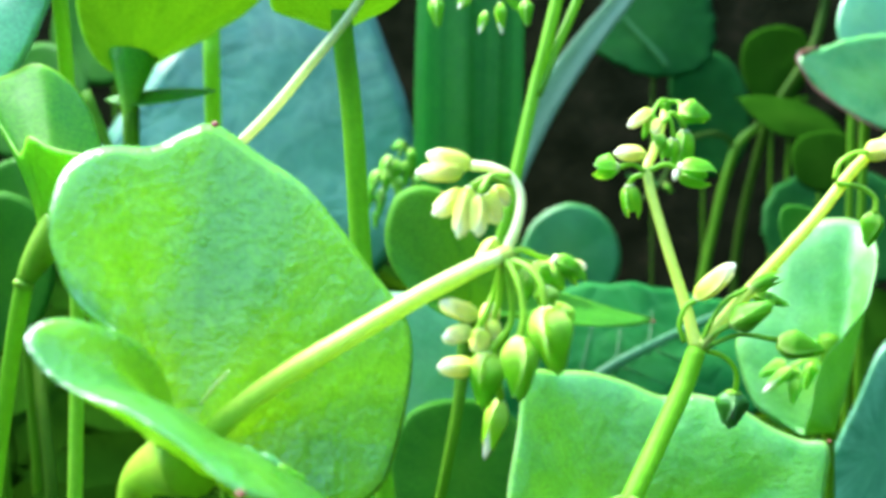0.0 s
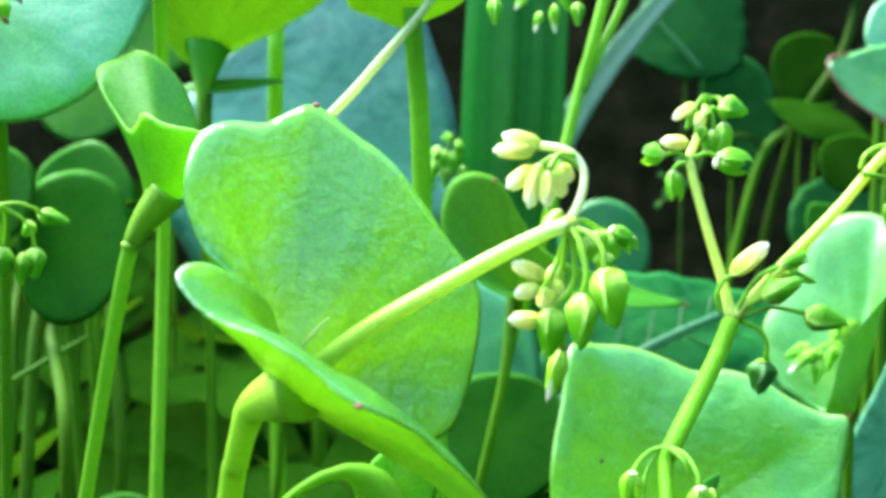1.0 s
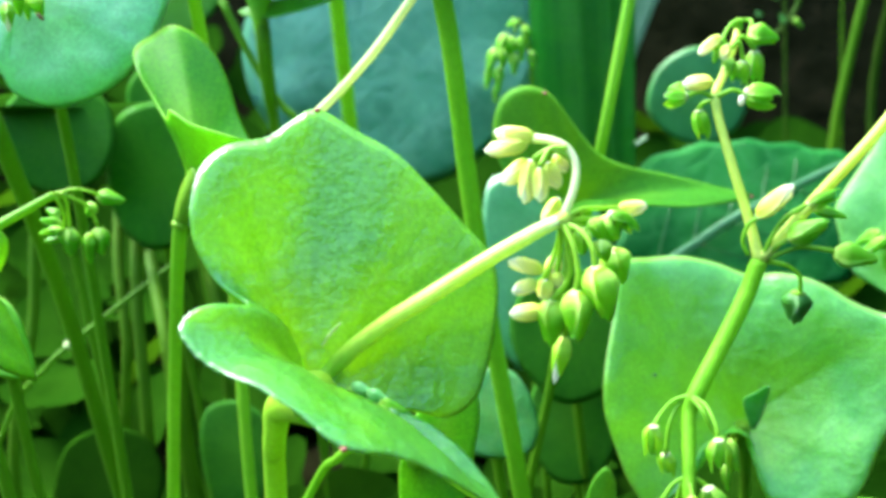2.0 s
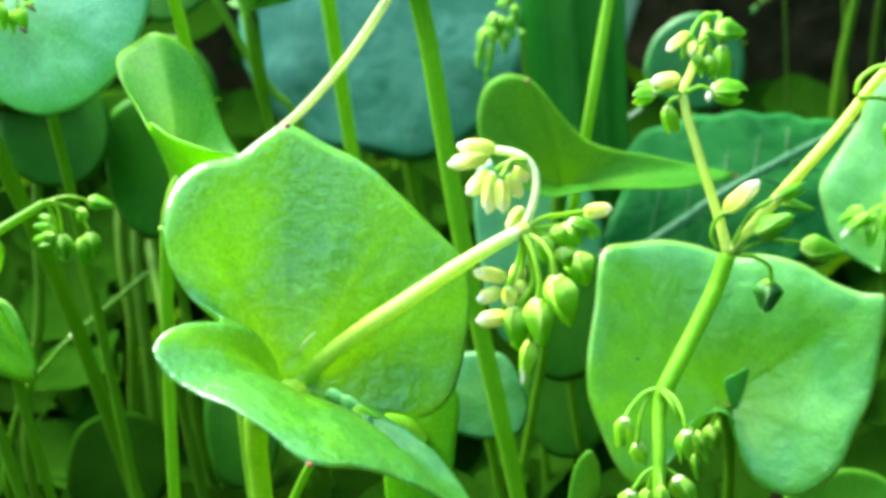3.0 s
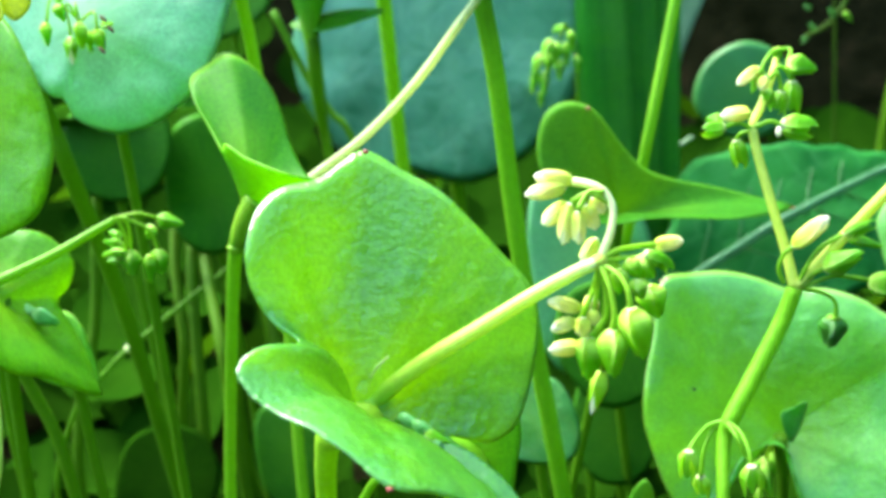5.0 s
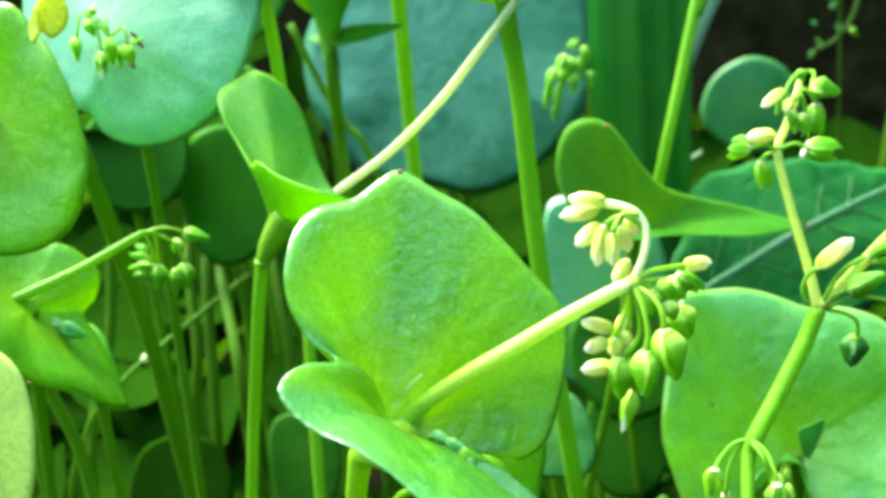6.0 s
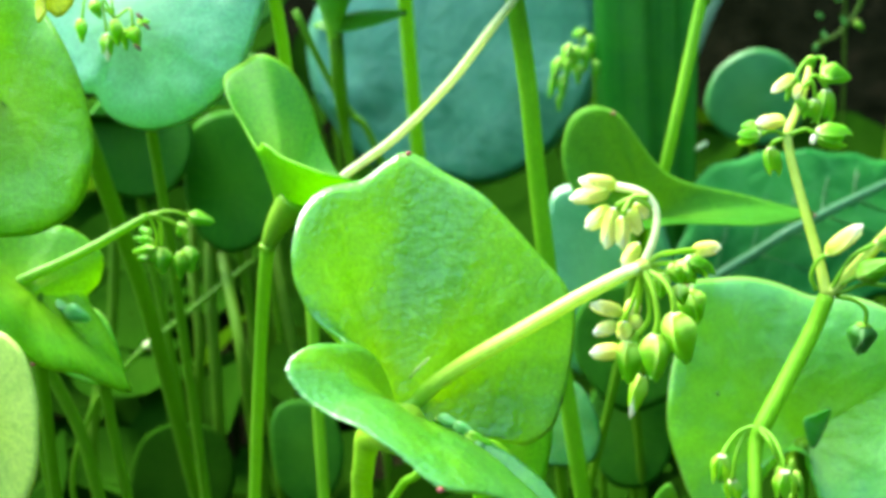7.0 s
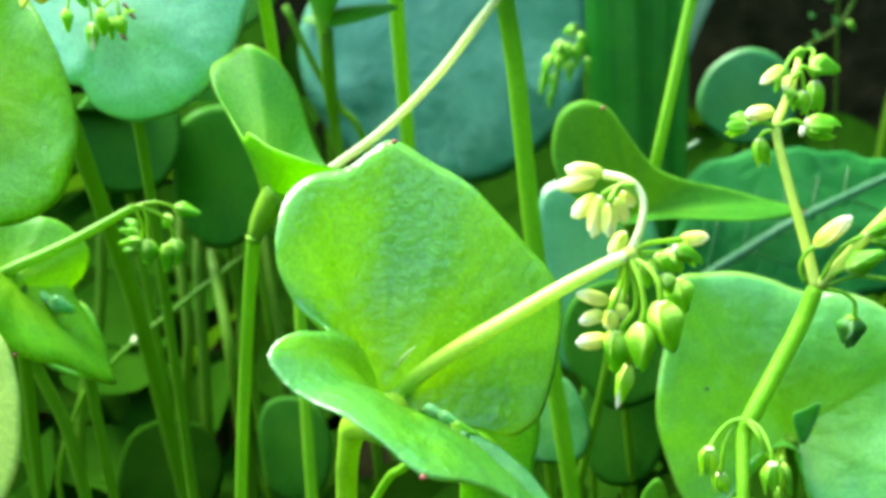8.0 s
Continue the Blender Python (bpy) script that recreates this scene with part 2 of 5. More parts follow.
GREY_BLADE = leaf_material("grey_blade", (0.2, 0.33, 0.17), (0.28, 0.42, 0.24), (0.26, 0.4, 0.2), (0.34, 0.46, 0.28), (0.3, 0.5, 0.22), share=0.3, rough=0.5)
STEM = flesh_material("juicy_stem", (0.22, 0.44, 0.012), (0.32, 0.55, 0.03), (0.5, 0.8, 0.03), share=0.34, rough=0.45, gloss=0.4)
STEM_MID = flesh_material("green_stem", (0.13, 0.34, 0.008), (0.2, 0.43, 0.016), (0.4, 0.7, 0.015), share=0.36, rough=0.5, gloss=0.3)
STEM_PALE = flesh_material("pale_stalk", (0.6, 0.7, 0.3), (0.73, 0.8, 0.42), (0.84, 0.92, 0.4), share=0.4)
STEM_LIME = flesh_material("lime_stem", (0.12, 0.34, 0.007), (0.18, 0.42, 0.014), (0.36, 0.66, 0.012), share=0.36, rough=0.55, gloss=0.15)
# three darkening steps of the stem: the patch's shade is put into the colour
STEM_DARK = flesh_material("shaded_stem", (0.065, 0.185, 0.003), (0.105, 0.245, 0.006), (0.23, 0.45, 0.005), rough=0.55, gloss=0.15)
STEM_OLIVE = flesh_material("olive_stem_in_shade", (0.055, 0.145, 0.003), (0.088, 0.19, 0.006), (0.19, 0.36, 0.005), rough=0.6, gloss=0.1)
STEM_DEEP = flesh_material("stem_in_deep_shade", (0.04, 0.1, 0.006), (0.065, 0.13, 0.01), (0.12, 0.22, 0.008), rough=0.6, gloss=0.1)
STALK = flesh_material("flower_stalk", (0.5, 0.65, 0.08), (0.62, 0.73, 0.16), (0.7, 0.9, 0.1), share=0.36, root=(0.26, 0.54, 0.008), point=(0.76, 0.82, 0.36), gloss=0.45, rough=0.42)
STEM_YELLOW = flesh_material("yellowish_stalk", (0.46, 0.62, 0.06), (0.58, 0.7, 0.13), (0.78, 0.88, 0.12), share=0.4, rough=0.45, gloss=0.4)
# pale roots: the cream joint plus a shoulder highlight put into the colour
SEPAL = flesh_material("green_sepal", (0.18, 0.5, 0.012), (0.32, 0.64, 0.03), (0.52, 0.88, 0.02), share=0.42, root=(0.56, 0.76, 0.14), point=(0.18, 0.5, 0.015), gloss=0.5)
SEPAL_LIME = flesh_material("lime_sepal", (0.3, 0.68, 0.008), (0.48, 0.8, 0.025), (0.7, 0.98, 0.025), share=0.45, root=(0.86, 0.94, 0.28), point=(0.2, 0.58, 0.01), gloss=0.7, rough=0.3, pale_to=0.55)
# paler and bluer sepal: its gloss is put into the colour
SEPAL_SHEEN = flesh_material("sheen_painted_sepal", (0.24, 0.56, 0.18), (0.4, 0.7, 0.34), (0.45, 0.85, 0.25), share=0.4, root=(0.45, 0.7, 0.35), point=(0.22, 0.56, 0.12), gloss=0.9, rough=0.28)
SEPAL_DARK = flesh_material("dark_sepal", (0.06, 0.26, 0.02), (0.1, 0.34, 0.04), (0.14, 0.46, 0.03), share=0.3, gloss=0.6)
SEPAL_PALE = flesh_material("cream_sepal", (0.94, 0.95, 0.28), (0.98, 0.98, 0.5), (1.0, 1.0, 0.5), share=0.5, root=(0.66, 0.88, 0.08), point=(0.99, 0.99, 0.88), pale_to=0.5, gloss=0.7, rough=0.3)
PETAL = flesh_material("white_petal", (0.86, 0.87, 0.62), (0.93, 0.93, 0.78), (0.94, 0.94, 0.7), share=0.4)
RED = flesh_material("red_leaf_tip", (0.24, 0.04, 0.03), (0.36, 0.09, 0.06), (0.4, 0.1, 0.06))
BROWN = flesh_material("scorched_edge", (0.18, 0.07, 0.03), (0.3, 0.14, 0.06), (0.3, 0.12, 0.05))
RIB = flesh_material("pale_midrib", (0.1, 0.28, 0.1), (0.15, 0.34, 0.14), (0.16, 0.38, 0.12))
SPECK = flesh_material("dark_speck", (0.02, 0.05, 0.01), (0.03, 0.07, 0.015), (0.02, 0.05, 0.01), share=0.05)
# darker rib for side veins and the far leaf, whose shade it holds
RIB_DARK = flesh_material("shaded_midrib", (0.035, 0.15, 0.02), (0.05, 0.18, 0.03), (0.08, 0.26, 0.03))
SOIL = soil_material()


# ---- builders ----
BASES = {}


def thing(name, base, label, category, group="", kind=""):
    ob = new(name)
    ob.location = Vector(base) * CM
    ob.empty_display_size = 0.01
    BASES[ob.name] = Vector(base) * CM
    return tagged(ob, label, category, group, kind)


def part(name, bm, material_used, parent, label=""):
    """Links a bmesh, drawn in world metres, as one mesh under a thing or under a part of it."""
    base = BASES[parent.name]
    bmesh.ops.translate(bm, verts=bm.verts, vec=-base)
    mesh = bpy.data.meshes.new(name)
    bm.to_mesh(mesh)
    bm.free()
    mesh.materials.append(material_used)
    mesh.shade_smooth()
    ob = new(name, mesh)
    ob.parent = parent
    BASES[ob.name] = base
    return tagged(ob, label)


def glide(points, steps):
    """Catmull-Rom through the points."""
    v = [Vector(p) for p in points]
    v = [2 * v[0] - v[1]] + v + [2 * v[-1] - v[-2]]
    out = []
    for i in range(1, len(v) - 2):
        a, b, c, d = v[i - 1:i + 3]
        for k in range(steps):
            t = k / steps
            out.append(0.5 * (2 * b + (c - a) * t + (2 * a - 5 * b + 4 * c - d) * t * t + (3 * b - a - 3 * c + d) * t ** 3))
    return out + [v[-2]]


def tube(points, thick, steps=6, sides=10, flat=1.0):
    """A stem through points in cm; thick: its diameters in cm along the way."""
    line = [p * CM for p in glide(points, steps)]
    bm = bmesh.new()
    uv_layer = bm.loops.layers.uv.new("UVMap")
    rings = []
    side = None
    n = len(line) - 1
    for i, p in enumerate(line):
        way = (line[min(i + 1, n)] - line[max(i - 1, 0)]).normalized()
        if side is None:
            side = way.cross(Vector((0.3, 0.9, 0.2))).normalized()
        side = (side - way * side.dot(way)).normalized()
        up = way.cross(side)
        f = i / n * (len(thick) - 1)
        k = min(int(f), len(thick) - 2)
        r = 0.5 * CM * (thick[k] + (thick[k + 1] - thick[k]) * (f - k))
        rings.append([bm.verts.new(p + r * (math.cos(a) * side + flat * math.sin(a) * up)) for a in (2 * math.pi * j / sides for j in range(sides))])
    for i, (a, b) in enumerate(zip(rings, rings[1:])):
        for j in range(sides):
            face = bm.faces.new((a[j], a[(j + 1) % sides], b[(j + 1) % sides], b[j]))
            for loop, k in zip(face.loops, (0, 0, 1, 1)):
                loop[uv_layer].uv = (0.5, (i + k) / n)
    bm.faces.new(rings[0][::-1])
    bm.faces.new(rings[-1])
    return bm


def axes(normal):
    n = Vector(normal).normalized()
    u = Vector((0, 0, 1)).cross(n).normalized()
    return u, n.cross(u), n


def round_profile(profile, count):
    """The rim as local (x, y, lift), smooth through the given (angle, reach, lift), evenly spread along it."""
    q = [Vector((r * math.cos(radians(a)), r * math.sin(radians(a)), h)) for a, r, h in profile]
    n, fine = len(q), []
    for i in range(n):
        a, b, c, d = (q[(i + k) % n] for k in (-1, 0, 1, 2))
        gap = (c - b).length
        m0 = (c - a) * (gap / max(1e-6, (c - b).length + (b - a).length))
        m1 = (d - b) * (gap / max(1e-6, (d - c).length + (c - b).length))
        for k in range(12):
            t = k / 12
            fine.append((2 * t ** 3 - 3 * t * t + 1) * b + (t ** 3 - 2 * t * t + t) * m0 + (3 * t * t - 2 * t ** 3) * c + (t ** 3 - t * t) * m1)
    fine.append(fine[0])
    run = np.concatenate([[0.0], np.cumsum([(y - x).length for x, y in zip(fine, fine[1:])])])
    f = np.array([tuple(v) for v in fine])
    at = np.linspace(0, run[-1], count, endpoint=False)
    return [Vector(r) for r in np.stack([np.interp(at, run, f[:, k]) for k in range(3)], 1)]


def disc_leaf(plan, cup=1.2, thick=0.045, count=96, rings=14, wave=0.02, seed=0, dip=0.0, tooth=0.0, roll=0.0, belly=0.0, sag=0.0, dimple=0.0):
    """A fused pair of leaves round its stem: plan is (heart, normal, [(angle, reach, lift) ...]) in cm."""
    centre, normal, profile = plan
    u, v, n = axes(normal)
    c = Vector(centre)
    rim = round_profile(profile, count)
    bm = bmesh.new()
    uv_layer = bm.loops.layers.uv.new("UVMap")
    shape = [0.02 + 0.98 * (k / (rings - 1)) ** 0.85 for k in range(rings)]
    top, low = [], []
    for s in shape:
        ring_t, ring_l = [], []
        for k, (x, y, lift) in enumerate(rim):
            reach = math.hypot(x, y)
            saw = 1 - (tooth * abs((k * 0.25) % 1 - 0.5) if s > 0.9 else 0)
            p = c + (x * u + y * v) * (saw * s) + n * (lift * s ** cup - dip * (1 - s) ** 2)
            low_side = min(1.0, max(0.0, (p - c).dot(Vector((0.15, -0.9, 0.3))) / (0.75 * reach * s + 1e-6))) if belly else 0.0
            p = p + n * (roll * (1 - low_side) * math.sin(math.pi * s ** 3.6)) + Vector((0.35, 0.05, 0.93)) * (belly * low_side * math.sin(math.pi * s ** 0.9))
            q = p * 0.6 + Vector((seed * 7.1, 0, 0))
            p = p + n * (wave * reach * s * noise.noise(q) + 0.006 * noise.noise(p * 5.0) + dimple * s * noise.noise(p * 2.1 + Vector((0, seed * 3.3, 0))))
            h = 0.5 * thick * (1 if s < 0.93 else max(0.0, (1 - s) / 0.07) ** 0.5)
            ring_t.append(bm.verts.new((p + n * h) * CM))
            ring_l.append(bm.verts.new((p - n * h - Vector((0, 0, sag * low_side * math.sin(math.pi * s ** 0.75)))) * CM) if s < 1 else ring_t[-1])
        top.append(ring_t)
        low.append(ring_l)

    def quad(vs, ks, ss):
        face = bm.faces.new(vs)
        for loop, k, s in zip(face.loops, ks, ss):
            loop[uv_layer].uv = (k / count, s)

    for i in range(rings - 1):
        for k in range(count):
            m = (k + 1) % count
            quad((top[i][k], top[i + 1][k], top[i + 1][m], top[i][m]), (k, k, k + 1, k + 1), (shape[i], shape[i + 1], shape[i + 1], shape[i]))
            quad((low[i][m], low[i + 1][m], low[i + 1][k], low[i][k]), (k + 1, k + 1, k, k), (shape[i], shape[i + 1], shape[i + 1], shape[i]))
    for ring, order in ((top[0], 1), (low[0], -1)):
        face = bm.faces.new(ring[::order])
        for loop in face.loops:
            loop[uv_layer].uv = (0.5, 0.0)
    return bm


def pearl(centre, radii, way=(0, 0, 1)):
    bm = bmesh.new()
    bmesh.ops.create_icosphere(bm, subdivisions=2, radius=1.0)
    turn = Vector((0, 0, 1)).rotation_difference(Vector(way).normalized()).to_matrix().to_4x4()
    bm.transform(Matrix.Translation(Vector(centre) * CM) @ turn @ Matrix.Diagonal((radii[0] * CM, radii[1] * CM, radii[2] * CM, 1)))
    return bm


def bud_girth(s, tone):
    """Half-width of a bud along its length: cream ones are blunt capsules, green ones broad-shouldered and tapering to a blunt point."""
    if tone == 1:
        return max(0.1, (1 - abs(2 * s - 1) ** 2.6)) ** 0.5 * (1 - 0.22 * s)
    if s < 0.33:
        return 0.34 + 0.66 * math.sin(0.5 * math.pi * s / 0.33) ** 0.9
    return (1 - 0.8 * ((s - 0.33) / 0.67) ** 1.08) * (1 if s < 0.93 else max(0.12, (1 - s) / 0.07) ** 0.5)


def bud_shape(base, tip, width, tone, grow, start, end, half, facing, sides=10, rings=11, flat=0.8, splay=0.0, curve=3.0):
    """A slice of a bud: all round it (half = 180) or one keeled sepal, whose tip stands off."""
    b, t = Vector(base) * CM, Vector(tip) * CM
    way = t - b
    length = way.length
    way.normalize()
    side = way.cross(Vector((0.2, 0.95, 0.1))).normalized()
    up = way.cross(side)
    bm = bmesh.new()
    uv_layer = bm.loops.layers.uv.new("UVMap")
    loops = []
    closed = half >= 180
    out = math.cos(radians(facing)) * side + flat * math.sin(radians(facing)) * up
    for i in range(rings):
        f = i / (rings - 1)
        s = start + (end - start) * f
        r = 0.5 * width * CM * bud_girth(s, tone) * grow
        spread = 180 if closed else half * max(0.12, 1 - f ** 4) ** 0.5
        loop = []
        for j in range(sides):
            off = 0 if closed else -spread + 2 * spread * j / (sides - 1)
            a = radians(facing + (360 * j / sides if closed else off))
            c, d = abs(math.cos(radians(off))), abs(math.sin(radians(off)))
            k = 1.0 if closed else 1.16 / (0.5 + 0.5 * (c + d))
            p = b + way * (length * s) + k * r * (math.cos(a) * side + flat * math.sin(a) * up)
            loop.append(bm.verts.new(p + out * (splay * 0.5 * width * CM * f ** curve)))
        loops.append(loop)
    for a, c in zip(loops, loops[1:]):
        for j in range(sides if closed else sides - 1):
            m = (j + 1) % sides
            bm.faces.new((a[j], a[m], c[m], c[j]))
    if closed:
        bm.faces.new(loops[0][::-1])
        bm.faces.new(loops[-1])
    else:
        bmesh.ops.solidify(bm, geom=bm.faces[:], thickness=0.014 * CM)
    bmesh.ops.recalc_face_normals(bm, faces=bm.faces)
    for face in bm.faces:
        for loop in face.loops:
            loop[uv_layer].uv = (0.5, max(0.0, min(1.0, (loop.vert.co - b).dot(way) / length)))
    return bm


# tone: skin, heart, label, width, reach of the sepals, how far their tips stand off
BUD_KINDS = {
    0: (SEPAL, SEPAL, "nodding green bud", 0.98, 0.97, 0.1),
    1: (SEPAL_PALE, PETAL, "cream unopened bud", 1.0, 0.93, 0.05),
    2: (SEPAL, PETAL, "green bud with white petals showing", 1.0, 0.8, 0.12),
    3: (SEPAL_DARK, SEPAL_DARK, "dark green drooping bud", 1.1, 0.97, 0.1),
    4: (SEPAL, SEPAL, "ripening bud with its two sepals spread", 1.0, 0.96, 0.42),
    7: (SEPAL, SEPAL, "open bud with two rounded sepals", 1.0, 1.0, 0.14),
    5: (SEPAL_LIME, SEPAL_LIME, "lime green bud with cream shoulders and painted highlight", 1.06, 0.98, 0.06),
    8: (SEPAL_LIME, PETAL, "lime bud with a white petal tip", 1.0, 0.82, 0.06),
    6: (SEPAL_SHEEN, SEPAL_SHEEN, "green bud with a bluish gloss in its colour", 1.0, 0.95, 0.2),
}


def bud(parent, row):
    """A nodding flower bud: petals wrapped in two fleshy sepals."""
    base, tip, tone = row[:3], row[3:6], row[7]
    skin, heart, label, wide, reach, splay = BUD_KINDS[tone]
    width = row[6] * wide
    far = tuple(b + (t - b) * 0.8 for b, t in zip(base, tip)) if tone in (4, 7) else tip
    core = part("bud", bud_shape(base, far, width * (0.62 if tone in (4, 7) else 0.84), 1 if tone in (4, 7) else tone, 1.0, 0.0, 1.0, 180, 0), heart, parent, label)
    turn = (row[0] * 977 + row[2] * 631) % 70 - 35
    for k, facing in enumerate((turn, turn + 180)):
        part("sepal", bud_shape(base, tip, width, 1 if tone == 7 else tone, 1.0, 0.02, reach - 0.06 * k, {4: 62, 7: 82}.get(tone, 92), facing, sides=9, splay=splay, curve=1.0 if tone in (4, 7) else 3.0), skin, core)
    if tone in (3, 4, 7):
        way = Vector(tip) - Vector(base)
        part("collar", pearl(Vector(base) + way * 0.06, (width * 0.3, width * 0.26, width * 0.13), way), STEM_PALE if tone in (4, 7) else STEM_MID, core, "pale ring where the sepals join")
    return core


def buds(parent, rows):
    for row in rows:
        bud(parent, row)


def pedicels(parent, ways, thick=0.075, mat=None):
    for way in ways:
        part("pedicel", tube(way, [thick * 1.15, thick, thick * 0.95, thick * 1.2], 5, 8), mat or STEM, parent)


def down_to(points, ground, bend=0.4):
    """Carries a stem on from its last point to its foot in the soil."""
    a, g = Vector(points[-1]), Vector(ground)
    way = (a - Vector(points[-2])).normalized()
    mid = a + way * (a - g).length * bend
    mid = mid * 0.5 + (a * 0.5 + g * 0.5) * 0.5
    return list(points) + [tuple(mid), tuple(g)]


def foot(points, dx=0.0, dy=0.0):
    x, y, _ = points[-1]
    return (x + dx, y + dy, -0.2)


def tip_mark(parent, place, size=0.05, mat=None):
    part("leaf_tip", pearl(place, (size, size * 0.8, size * 0.7)), mat or RED, parent, "reddish tip of the leaf")


# ---- ground and far side ----
def ease(v):
    v = max(0.0, min(1.0, v))
    return v * v * (3 - 2 * v)


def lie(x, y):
    """Height of the soil in metres: a sunken bed; the high bank behind and lower ones round the rest are added to block
    light.
    """
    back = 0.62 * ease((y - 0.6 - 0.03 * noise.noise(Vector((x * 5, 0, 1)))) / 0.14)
    # unseen banks at the sides and behind the eye cut off sun and sky
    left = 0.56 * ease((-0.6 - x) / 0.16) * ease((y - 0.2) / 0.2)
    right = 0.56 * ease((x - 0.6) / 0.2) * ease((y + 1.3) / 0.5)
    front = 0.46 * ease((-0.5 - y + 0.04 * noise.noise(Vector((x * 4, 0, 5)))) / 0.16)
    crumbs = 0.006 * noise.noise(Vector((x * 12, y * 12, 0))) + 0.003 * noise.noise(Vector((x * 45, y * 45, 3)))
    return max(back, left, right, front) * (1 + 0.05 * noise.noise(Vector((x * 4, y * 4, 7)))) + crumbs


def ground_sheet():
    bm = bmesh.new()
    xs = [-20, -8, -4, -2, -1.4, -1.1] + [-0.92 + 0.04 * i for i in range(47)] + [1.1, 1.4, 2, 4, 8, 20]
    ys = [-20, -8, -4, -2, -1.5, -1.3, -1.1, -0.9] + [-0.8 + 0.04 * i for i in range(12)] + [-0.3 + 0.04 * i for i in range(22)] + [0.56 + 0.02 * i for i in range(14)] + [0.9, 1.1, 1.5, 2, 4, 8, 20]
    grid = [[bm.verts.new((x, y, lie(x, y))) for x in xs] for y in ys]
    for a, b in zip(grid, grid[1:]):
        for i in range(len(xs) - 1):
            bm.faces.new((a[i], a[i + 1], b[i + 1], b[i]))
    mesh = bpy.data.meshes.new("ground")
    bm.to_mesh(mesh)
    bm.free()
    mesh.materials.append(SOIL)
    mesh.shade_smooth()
    return tagged(new("ground", mesh), "soil darkened for shade, with unseen light-blocking banks added around it", "ground", kind="structure")


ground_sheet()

# ---- the lettuce plant with the tall folded leaf ----
PLANTS = "lettuce plants of the patch"
A_LEAF = ((-2.95, 11.40, 10.82), (0.73, -0.37, 0.58), [(6, 2.89, 1.58), (22, 2.78, 1.78), (46, 2.88, 1.94), (61, 3.17, 1.86), (70, 3.45, 1.74), (75, 3.34, 1.55), (82, 3.17, 1.32), (94, 3.20, 1.16), (104, 3.07, 1.09), (113, 2.79, 0.95), (118, 2.46, 0.81), (123, 1.97, 0.75), (128, 1.51, 0.88), (141, 2.03, 1.12), (148, 2.37, 1.17), (154, 2.51, 1.16), (165, 2.36, 1.31), (180, 2.15, 1.71), (196, 2.11, 2.00), (208, 2.20, 2.23), (223, 1.96, 2.20), (244, 1.95, 2.07), (263, 2.34, 1.99), (274, 2.89, 1.73), (283, 2.61, 1.45), (294, 1.93, 1.17), (305, 1.29, 0.78), (321, 1.38, 0.33), (321, 2.04, 0.46), (330, 2.44, 0.71), (352, 2.78, 1.21)])
A_STEM = [(-2.62, 10.70, 10.98), (-2.96, 10.95, 10.86), (-3.27, 11.13, 10.66), (-3.42, 11.30, 10.28), (-3.53, 11.48, 9.9), (-3.68, 11.80, 9.33)]
g = foot(A_STEM, -0.9, 1.2)
plant = thing("lettuce_plant", g, "miner's lettuce with one tall upright leaf lobe and cream buds", "plant", PLANTS)
part("stem", tube(down_to(A_STEM, g), [0.74, 0.62, 0.4, 0.33, 0.32, 0.32, 0.33, 0.34], 8, 16), STEM, plant)
part("joint", pearl((-3.28, 11.14, 10.64), (0.195, 0.195, 0.075), (-0.45, 0.35, -0.85)), STEM_YELLOW, plant, "pale ring where the leaf meets its stem")
part("leaf", disc_leaf(A_LEAF, cup=0.92, thick=0.042, count=144, rings=24, wave=0.07, seed=1, roll=0.025, belly=0.3, sag=0.38, dimple=0.035), LEAF, plant, "bright green leaf pair fused into a funnel")
part("flower_stalk", tube([(-2.95, 11.45, 10.85), (-2.66, 11.65, 11.04), (-2.28, 11.60, 11.37), (-1.77, 11.55, 11.74), (-1.28, 11.55, 12.04), (-0.82, 11.60, 12.31), (-0.36, 11.65, 12.58), (0.07, 11.70, 12.81), (0.30, 11.75, 12.92), (0.51, 11.78, 13.00)], [0.26, 0.25, 0.24, 0.235, 0.225, 0.215, 0.2, 0.185, 0.18]), STALK, plant)
part("node", pearl((0.5, 11.79, 12.99), (0.115, 0.11, 0.13), (0.8, 0.1, 0.5)), STEM_YELLOW, plant)
pedicels(plant, [[(0.49, 11.79, 12.97), (0.65, 11.95, 13.33), (0.69, 12.10, 13.64), (0.58, 12.20, 13.85), (0.40, 12.25, 13.94), (0.15, 12.35, 13.97)]], 0.105, STEM_PALE)
